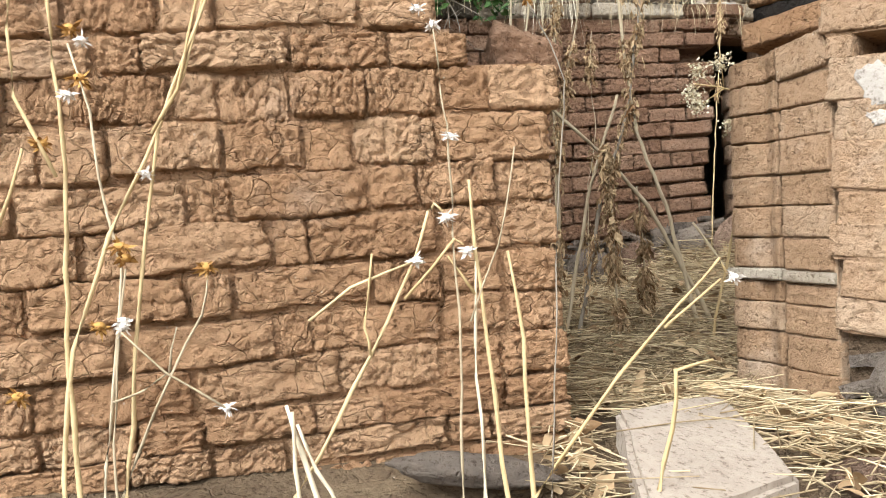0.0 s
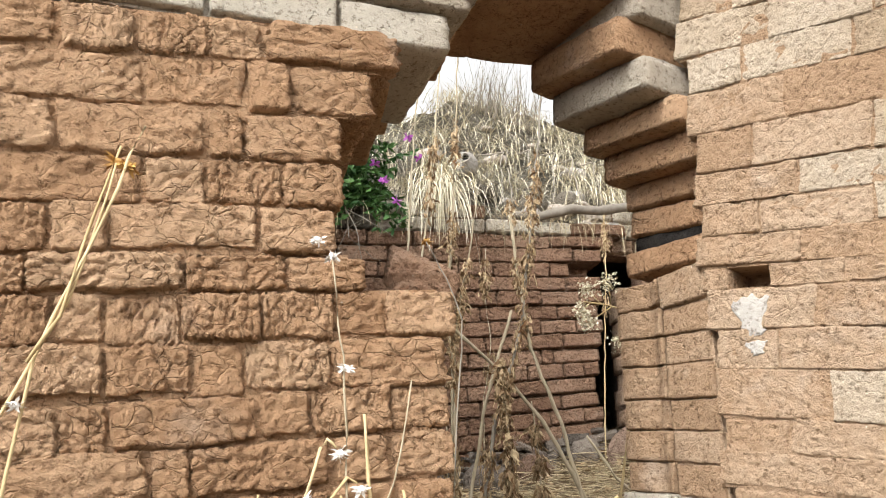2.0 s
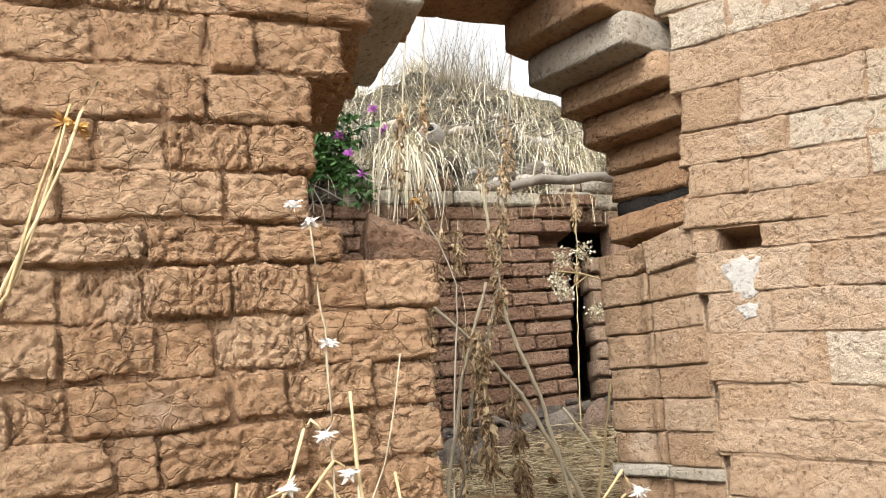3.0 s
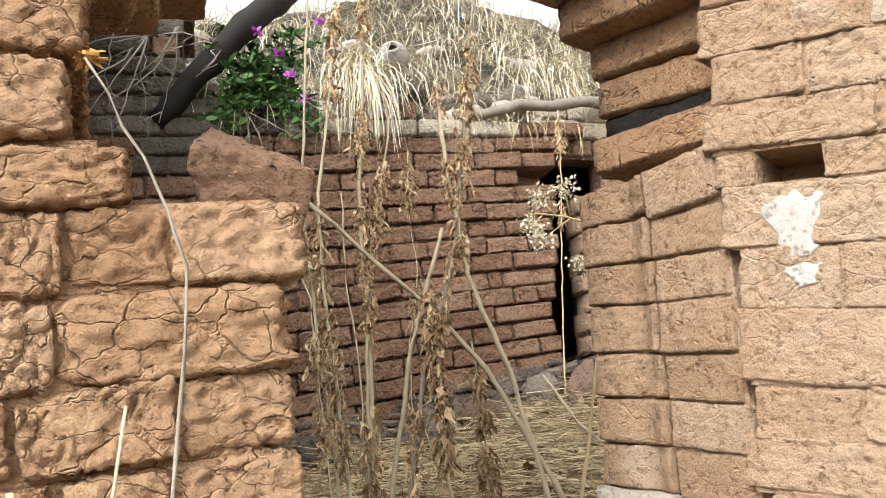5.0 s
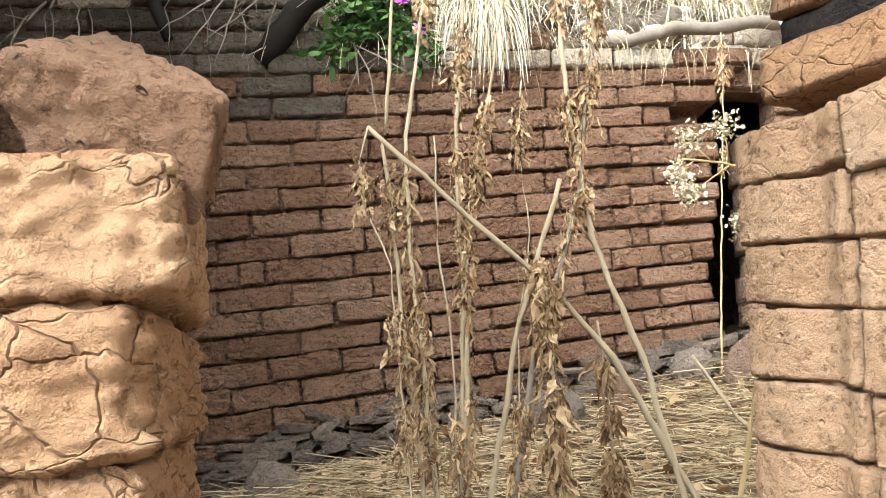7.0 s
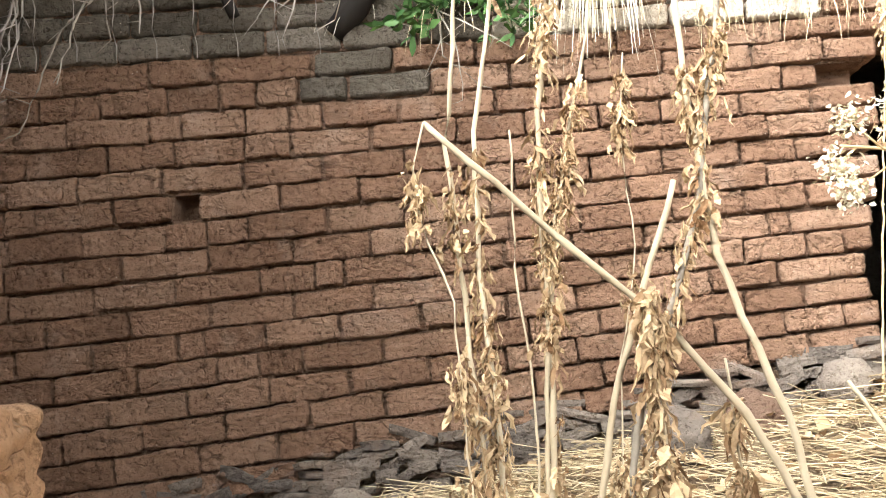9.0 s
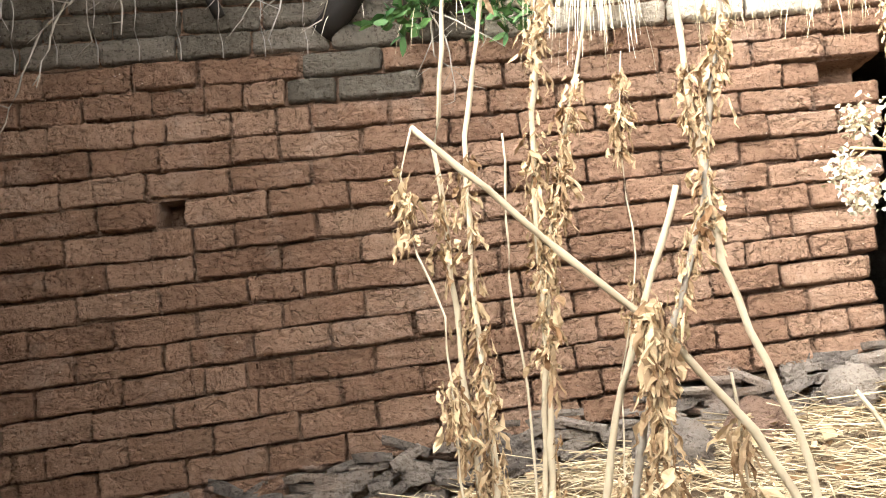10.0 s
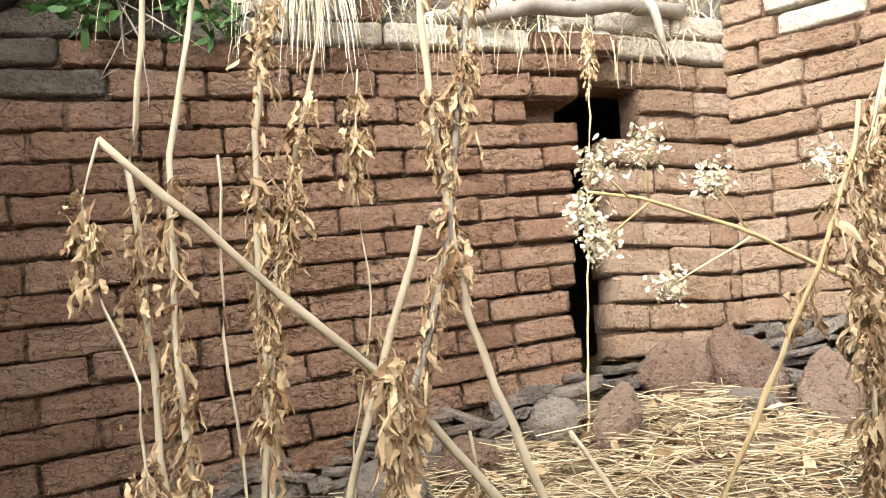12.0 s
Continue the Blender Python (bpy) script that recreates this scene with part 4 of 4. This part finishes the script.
# ---- boulders ----
def boulder(x, y, z, sx, sy, sz, turn, mat, label, seed):
    b = new("boulder", sphere_lump(seed, mat, "boulder", 0.24, 4))
    b.matrix_basis = Matrix.Translation((x, y, z)) @ Matrix.Rotation(turn, 4, "Y") @ Matrix.Diagonal((sx, sy, sz, 1))
    tagged(b, label, "boulder", "boulders along the walls")


boulder(2.3, 4.1, 1.19, 0.3, 0.22, 0.26, 0.2, STONE, "rounded grey boulder half sunk in straw at the wall", 101)
boulder(2.62, 4.22, 1.25, 0.26, 0.2, 0.22, -0.3, RED_STONE, "rounded red-brown boulder at the wall's foot", 102)
boulder(2.98, 4.28, 1.38, 0.22, 0.2, 0.2, 0.1, STONE, "lichen-grey boulder at the wall's end", 103)
boulder(3.14, 4.1, 1.4, 0.16, 0.15, 0.27, 0.5, RED_STONE, "leaning red-brown stone beside the narrow gap", 104)
boulder(3.6, 4.42, 1.53, 0.34, 0.2, 0.3, 0.4, RED_STONE, "broad red tuff boulder in the wall's base", 105)
boulder(3.82, 4.4, 1.56, 0.17, 0.2, 0.34, 0.0, RED_STONE, "upright red tuff stone in the wall's base", 106)
boulder(3.93, 4.36, 1.5, 0.28, 0.22, 0.42, -0.5, RED_STONE, "leaning red tuff slab stone in the wall's base", 107)
boulder(4.1, 4.14, 1.41, 0.28, 0.22, 0.42, 0.1, RED_STONE, "large red tuff boulder in the side wall's base", 108)
boulder(3.75, 4.15, 1.42, 0.24, 0.18, 0.12, 0.2, STONE, "small dark stone lying in the litter", 109)
boulder(2.28, 1.2, 0.72, 0.16, 0.16, 0.2, 0.1, STONE, "grey basalt stone at the wall's corner", 110)
boulder(2.05, 0.98, 0.55, 0.2, 0.16, 0.1, 0.0, RED_STONE, "flat reddish stone beside the slab", 111)
boulder(1.2, 0.95, 0.585, 0.36, 0.12, 0.07, 0.1, STONE, "flat blue-grey slate at the wall's foot", 112)
boulder(1.15, 4.05, 0.92, 0.24, 0.2, 0.22, 0.0, STONE, "rounded grey boulder at the shaded wall", 113)

# ---- litter ----
random.seed(8)
bm = bmesh.new()
for _ in range(12000):
    if random.random() < 0.75:
        x, y = random.uniform(0.9, 4.2), random.uniform(1.7, 4.3)
    else:
        x, y = random.uniform(1.4, 2.3), random.uniform(0.5, 1.9)
    if 1.45 < x < 1.95 and 0.65 < y < 1.45 and random.random() < 0.93:
        continue
    a = random.uniform(0, math.pi)
    ln = random.choice((0.08, 0.15, 0.3, 0.5)) * random.uniform(0.6, 1.2)
    r = random.uniform(0.0007, 0.0024)
    z = ground_z(x, y) + random.uniform(0.0, 0.06)
    d = Vector((math.cos(a), math.sin(a), random.gauss(0, 0.12))) * ln / 2
    c = Vector((x, y, z))
    bend = Vector((random.uniform(-0.02, 0.02), random.uniform(-0.02, 0.02), random.uniform(-0.01, 0.02)))
    w = d.cross(Vector((0, 0, 1))).normalized() * r
    u = Vector((0, 0, r))
    rings = [[bm.verts.new(p + o) for o in (w, u, -w, -u)] for p in (c - d, c + bend, c + d)]
    for p, q in zip(rings, rings[1:]):
        for k in range(4):
            bm.faces.new((p[k], p[(k + 1) % 4], q[(k + 1) % 4], q[k]))
tagged(part("straw_litter", bm, STRAW), "thick litter of dry straw and stalks on the floor", "straw", kind="stuff")
bm = bmesh.new()
for _ in range(2600):
    x, y = random.uniform(0.9, 4.3), random.uniform(1.5, 4.3)
    if random.random() < 0.2:
        x, y = random.uniform(1.35, 2.3), random.uniform(0.4, 1.6)
    if 1.45 < x < 1.95 and 0.65 < y < 1.45:
        continue
    leaf(bm, (x, y, ground_z(x, y) + random.uniform(0.005, 0.05)), (random.uniform(-1, 1), random.uniform(-1, 1), random.uniform(-0.2, 0.3)), random.uniform(0.03, 0.09), random.uniform(0.015, 0.05), 0.7)
tagged(part("leaf_litter", bm, DRY_LEAF), "scattered brown dead leaves on the floor", "leaves", kind="stuff")


# ---- dry stalks in the room ----
def stalk(label, pts, r0, r1, mat, leaves=0, seed=1, span=(0.05, 0.95), size=0.06, cat="dry stalk"):
    """A dead stalk with withered leaves that hang along it."""
    random.seed(seed)
    ob = tagged(new("dry_stalk"), label, cat, "dry stalks in the room")
    ob.location = pts[-1]
    bpy.context.view_layer.update()
    bm, lf = bmesh.new(), bmesh.new()
    line = tube(bm, pts, r0 * 0.8, r1 * 0.75, 7, 0.004)
    bunches = [random.uniform(*span) for _ in range(max(2, leaves // 11))]
    for _ in range(int(leaves * 4)):
        at = min(0.99, max(0.0, random.choice(bunches) + random.gauss(0, 0.022)))
        q = line[int(at * (len(line) - 1))] + Vector((random.gauss(0, 0.012), random.gauss(0, 0.012), random.uniform(-0.03, 0.03)))
        withered(lf, q, size * random.uniform(0.15, 1.1), size * random.uniform(0.05, 0.34))
    part("stem", bm, mat, ob)
    if leaves:
        part("withered_leaves", lf, DRY_LEAF, ob, "brown shrivelled hanging leaves")
    return ob


Y = 2.8
def g(x, y=Y):
    return (x, y, ground_z(x, y) - 0.02)


stalk("tall grey dead stalk with a few hanging leaves", [(1.67, Y, 3.3), (1.62, Y, 2.75), (1.6, Y, 2.26), (1.58, Y, 1.97), (1.64, Y, 1.44), g(1.72)], 0.004, 0.009, STEM, 40, 1, (0.25, 0.9))
stalk("tall dead stalk wrapped in brown leaves", [(1.75, Y, 3.2), (1.72, Y, 2.75), (1.68, Y, 2.27), (1.64, Y, 2.0), (1.65, Y, 1.7), (1.68, Y, 1.44), g(1.74)], 0.004, 0.01, STEM, 110, 2, (0.2, 0.9))
stalk("tall dead stalk with thick withered leaf bunches", [(1.84, Y, 3.25), (1.82, Y, 2.8), (1.8, Y, 2.28), (1.78, Y, 1.98), (1.8, Y, 1.43), g(1.8)], 0.004, 0.011, STEM, 120, 3, (0.2, 0.9))
stalk("leaning dead stalk with shrivelled leaves", [(1.92, Y, 2.4), (1.87, Y, 2.1), (1.81, Y, 1.78), (1.79, Y, 1.43), g(1.78)], 0.004, 0.009, STEM, 80, 4, (0.1, 0.85))
stalk("dark tall stalk leaning with dried leaf clusters", [(2.31, Y, 3.45), (2.24, Y, 2.8), (2.18, Y, 2.31), (2.12, Y, 1.83), (1.99, Y, 1.41), g(1.88)], 0.005, 0.012, TWIG, 150, 5, (0.3, 0.9))
stalk("pale grey stalk leaning against the others", [(2.08, Y, 2.4), (2.1, Y, 2.11), (2.15, Y, 1.72), (2.28, Y, 1.39), g(2.42)], 0.008, 0.012, STEM, 45, 6, (0.0, 0.4))
stalk("grey leaning stalk without leaves", [(2.07, Y, 1.88), (1.93, Y, 1.42), g(1.82)], 0.008, 0.011, STEM, 0, 7)
stalk("long broken stalk leaning slantwise across the room", [(1.54, 2.72, 2.0), (1.78, 2.76, 1.79), (2.04, 2.8, 1.58), (2.2, 2.8, 1.39), g(2.5)], 0.008, 0.014, STEM, 0, 8)
stalk("broken tip with a hanging bunch of dead leaves", [(1.54, 2.72, 2.0), (1.52, 2.72, 1.9), (1.53, 2.72, 1.8), (1.6, 2.72, 1.62), g(1.68, 2.72)], 0.003, 0.003, STEM, 75, 9, (0.1, 0.75), 0.05)
stalk("thin straight reed with pale dry leaves by the gap", [(3.17, 4.2, 2.95), (3.16, 4.2, 2.6), (3.12, 4.2, 2.11), (3.07, 4.2, 1.36), g(3.06, 4.2)], 0.004, 0.006, STEM_GOLD, 40, 10, (0.05, 0.45), 0.05)
stalk("thin dead stem before the back wall", [(1.72, Y, 2.0), (1.73, Y, 1.7), (1.77, Y, 1.35), g(1.78)], 0.003, 0.004, STEM, 12, 11)
stalk("short stalk buried in fallen brown leaves", [(2.0, 2.75, 1.62), (2.02, 2.75, 1.4), g(2.05, 2.75)], 0.004, 0.007, STEM, 150, 12, (0.0, 0.9), 0.08)
stalk("short dead plant with orange-brown leaves", [(2.2, 2.95, 1.5), (2.22, 2.95, 1.3), g(2.24, 2.95)], 0.004, 0.006, STEM, 100, 13, (0.0, 0.9), 0.08)
stalk("grey stick stuck in the straw", [(2.72, 3.6, 1.42), (2.85, 3.55, 1.2), g(2.98, 3.5)], 0.008, 0.012, STEM, 0, 14)
stalk("thin hanging vine with dead leaves", [(1.98, 2.9, 2.2), (1.97, 2.9, 2.0), (2.0, 2.9, 1.75), (1.96, 2.9, 1.5), g(1.95, 2.9)], 0.002, 0.003, STEM, 60, 15, (0.05, 0.8), 0.05)
stalk("pale yellow stalk leaning out of the litter", [(2.9, 2.62, 2.1), (2.86, 2.6, 2.0), (2.75, 2.6, 1.78), (2.52, 2.6, 1.4), g(2.38, 2.6)], 0.005, 0.008, STEM_GOLD, 14, 16, (0.0, 0.4))
stalk("dead plant hung with many dry brown leaves", [(2.98, 2.6, 2.25), (2.88, 2.6, 1.98), (2.84, 2.6, 1.75), (2.84, 2.6, 1.55), g(2.84, 2.6)], 0.004, 0.007, STEM, 220, 17, (0.1, 0.9), 0.06)
stalk("dead plant hung with many dry brown leaves", [(3.08, 2.7, 2.3), (3.0, 2.7, 1.98), (2.97, 2.7, 1.75), (2.97, 2.7, 1.5), g(2.97, 2.7)], 0.004, 0.007, STEM, 200, 18, (0.1, 0.9), 0.06)

# dried flower bush with pale clusters
random.seed(30)
bush = tagged(new("dried_flower_bush"), "dried branching plant with pale flower clusters", "plant")
bush.location = g(3.3, 2.9)
bpy.context.view_layer.update()
bm = bmesh.new()
tube(bm, [g(3.32, 2.9), (3.3, 2.9, 1.55), (3.18, 2.9, 1.75), (2.81, 2.9, 1.9), (2.58, 2.9, 1.96), (2.46, 2.9, 1.97)], 0.009, 0.003, 6, 0.004)
for base, tip in (((2.6, 2.9, 1.95), (2.58, 2.88, 2.06)), ((2.6, 2.9, 1.95), (2.47, 2.88, 1.86)), ((2.85, 2.9, 1.88), (2.74, 2.88, 2.0)), ((2.85, 2.9, 1.88), (2.61, 2.86, 1.77)), ((2.55, 2.9, 1.96), (2.48, 2.9, 2.03)), ((2.5, 2.9, 1.97), (2.44, 2.9, 1.92)), ((3.1, 2.9, 1.78), (3.05, 2.88, 2.05))):
    tube(bm, [base, tip], 0.003, 0.0015, 5, 0.003)
    c, fl = Vector(tip), bmesh.new()
    for _ in range(150):
        p = c + Vector((random.gauss(0, 0.022), random.gauss(0, 0.018), random.gauss(0, 0.022)))
        leaf(fl, p, (random.uniform(-1, 1), random.uniform(-1, 1), random.uniform(-1, 1)), random.uniform(0.008, 0.02), random.uniform(0.006, 0.012), 0.6)
    part("flower_head", fl, HAY, bush, "papery cream flower head")
part("stem", bm, STEM_GOLD, bush)


# ---- dry thistles before the front wall ----
def head(parent, p, kind, size=0.016):
    p = Vector(p)
    bm = bmesh.new()
    bmesh.ops.create_icosphere(bm, subdivisions=2, radius=size * 0.55)
    for v in bm.verts:
        v.co.z *= 0.75
        v.co *= 1 + 0.2 * noise.noise(v.co * 160)
        v.co += p
    for _ in range(26):
        leaf(bm, p, (random.uniform(-1, 1), random.uniform(-1, 1), random.uniform(-0.9, 0.4)), size * random.uniform(0.8, 1.5), size * 0.35, 0.4)
    part("seed_head", bm, SEED if kind == "seed" else FLUFF, parent, "orange-brown dry seed head" if kind == "seed" else "white fluffy seed head")


def thistle(label, lines, heads, mat, r=0.0045, seed=1, F=0.78, size=0.016):
    random.seed(seed)
    ob = tagged(new("dry_thistle"), label, "dry plant", "dry weeds before the wall")
    ob.location = (lines[0][-1][0], F, lines[0][-1][1])
    bpy.context.view_layer.update()
    for k, line in enumerate(lines):
        bm = bmesh.new()
        pts = [(x, F + 0.02 * math.sin(3 * z + k), z) for x, z in line]
        if k == 0 or line[-1][1] < 0.62:
            x, z = line[-1]
            pts.append((x + 0.02, F + 0.02, ground_z(x, F) - 0.03))
        tube(bm, pts, r * (0.45 if k else 0.5), r * (0.65 if k else 0.95), 7, 0.0028)
        part("stem", bm, mat, ob)
    for x, z, kind in heads:
        head(ob, (x, F - 0.01, z), kind, size * (1.25 if kind == "seed" else 1.0))
    return ob


thistle("tall golden dry thistle with forked stems", [[(0.4, 1.62), (0.41, 1.45), (0.45, 1.15), (0.46, 0.85), (0.49, 0.58)], [(0.32, 1.62), (0.34, 1.45), (0.36, 1.27), (0.44, 1.13)], [(0.38, 1.18), (0.34, 1.02)]],
        [(0.45, 1.4, "seed"), (0.41, 1.19, "seed"), (0.39, 0.75, "seed"), (0.47, 1.38, "fluff"), (0.45, 1.28, "fluff")], STEM_GOLD, 0.0055, 1)
thistle("golden dry weed stalk with curved bleached branch", [[(0.74, 1.66), (0.69, 1.47), (0.61, 1.23), (0.53, 1.03), (0.47, 0.83), (0.46, 0.6)], [(0.7, 1.62), (0.67, 1.47), (0.64, 1.29), (0.6, 1.21)]], [(0.56, 0.99, "seed"), (0.55, 1.01, "seed"), (0.59, 1.14, "fluff")], STEM_GOLD, 0.005, 2)
thistle("grey dry weed with small drooping heads", [[(0.45, 1.37), (0.49, 1.25), (0.52, 1.07), (0.55, 0.97), (0.54, 0.76), (0.53, 0.56)], [(0.56, 0.97), (0.55, 0.8), (0.55, 0.6)]], [(0.47, 1.31, "seed"), (0.52, 0.87, "seed"), (0.56, 0.88, "fluff")], STEM, 0.004, 3)
thistle("pale branching weed with nodding white heads", [[(1.12, 1.08), (1.105, 1.095), (1.09, 1.08), (1.07, 0.99), (0.99, 0.82), (0.9, 0.64), (0.86, 0.57)], [(1.07, 0.99), (0.95, 0.94), (0.88, 0.88)], [(0.99, 1.0), (0.98, 0.87), (0.99, 0.82)], [(1.16, 1.02), (1.14, 1.03), (1.05, 0.92)], [(1.13, 1.0), (1.18, 0.93)]],
        [(1.125, 1.07, "fluff"), (1.165, 1.01, "fluff"), (1.07, 0.99, "fluff")], STEM_GOLD, 0.0045, 4)
thistle("straight bleached dead stem before the wall", [[(1.18, 1.01), (1.18, 0.85), (1.2, 0.56)]], [], STEM_WHITE, 0.0045, 5)
thistle("straight golden dead stem before the wall", [[(1.165, 1.14), (1.19, 0.95), (1.24, 0.56)]], [], STEM_GOLD, 0.0055, 6)
thistle("short straight golden dead stem", [[(1.24, 1.01), (1.27, 0.85), (1.29, 0.56)]], [], STEM_GOLD, 0.0055, 7)
thistle("arching pale weed with a nodding white head", [[(1.66, 0.97), (1.645, 1.0), (1.56, 0.91), (1.45, 0.78), (1.29, 0.56)], [(1.64, 0.96), (1.53, 0.87)]], [(1.665, 0.965, "fluff")], STEM_GOLD, 0.0045, 8)
thistle("bent grey stalk standing before the slab", [[(1.63, 0.81), (1.56, 0.79), (1.55, 0.68), (1.52, 0.56)]], [], STEM_GOLD, 0.006, 9)
thistle("frayed bleached broken stalks in a bundle", [[(0.84, 0.73), (0.87, 0.64), (0.9, 0.56)], [(0.85, 0.72), (0.86, 0.62), (0.87, 0.54)], [(0.86, 0.7), (0.9, 0.62), (0.94, 0.55)]], [], STEM_WHITE, 0.007, 10)
thistle("crooked thin dry weed with an orange head", [[(0.7, 0.97), (0.69, 0.89), (0.64, 0.79), (0.56, 0.57)], [(0.65, 0.87), (0.64, 0.79)], [(0.56, 0.86), (0.64, 0.79), (0.74, 0.73)], [(0.64, 0.79), (0.6, 0.76), (0.55, 0.74)]], [(0.7, 0.975, "seed"), (0.74, 0.73, "fluff"), (0.56, 0.87, "fluff")], STEM, 0.0035, 11)
thistle("tall dry weed with a large ragged seed head", [[(0.7, 1.58), (0.685, 1.46), (0.65, 1.32), (0.61, 1.22), (0.58, 0.9), (0.57, 0.56)]], [(0.7, 1.585, "seed"), (0.72, 1.58, "seed")], STEM_GOLD, 0.0045, 12)
thistle("thin dead stem with small pale buds", [[(1.1, 1.42), (1.115, 1.3), (1.125, 1.24), (1.13, 1.18), (1.15, 0.9), (1.16, 0.55)], [(1.25, 1.2), (1.22, 1.02), (1.17, 0.88)]], [(1.1, 1.43, "fluff"), (1.07, 1.46, "fluff"), (1.13, 1.22, "fluff")], STEM, 0.003, 13)
thistle("tall thin stalk with a dark red seed head", [[(1.24, 1.4), (1.262, 1.356), (1.282, 1.32), (1.294, 1.29), (1.3, 1.25), (1.296, 1.19), (1.285, 0.9), (1.28, 0.6)]], [(1.24, 1.405, "seed")], TWIG, 0.0017, 14, 0.585, 0.008)
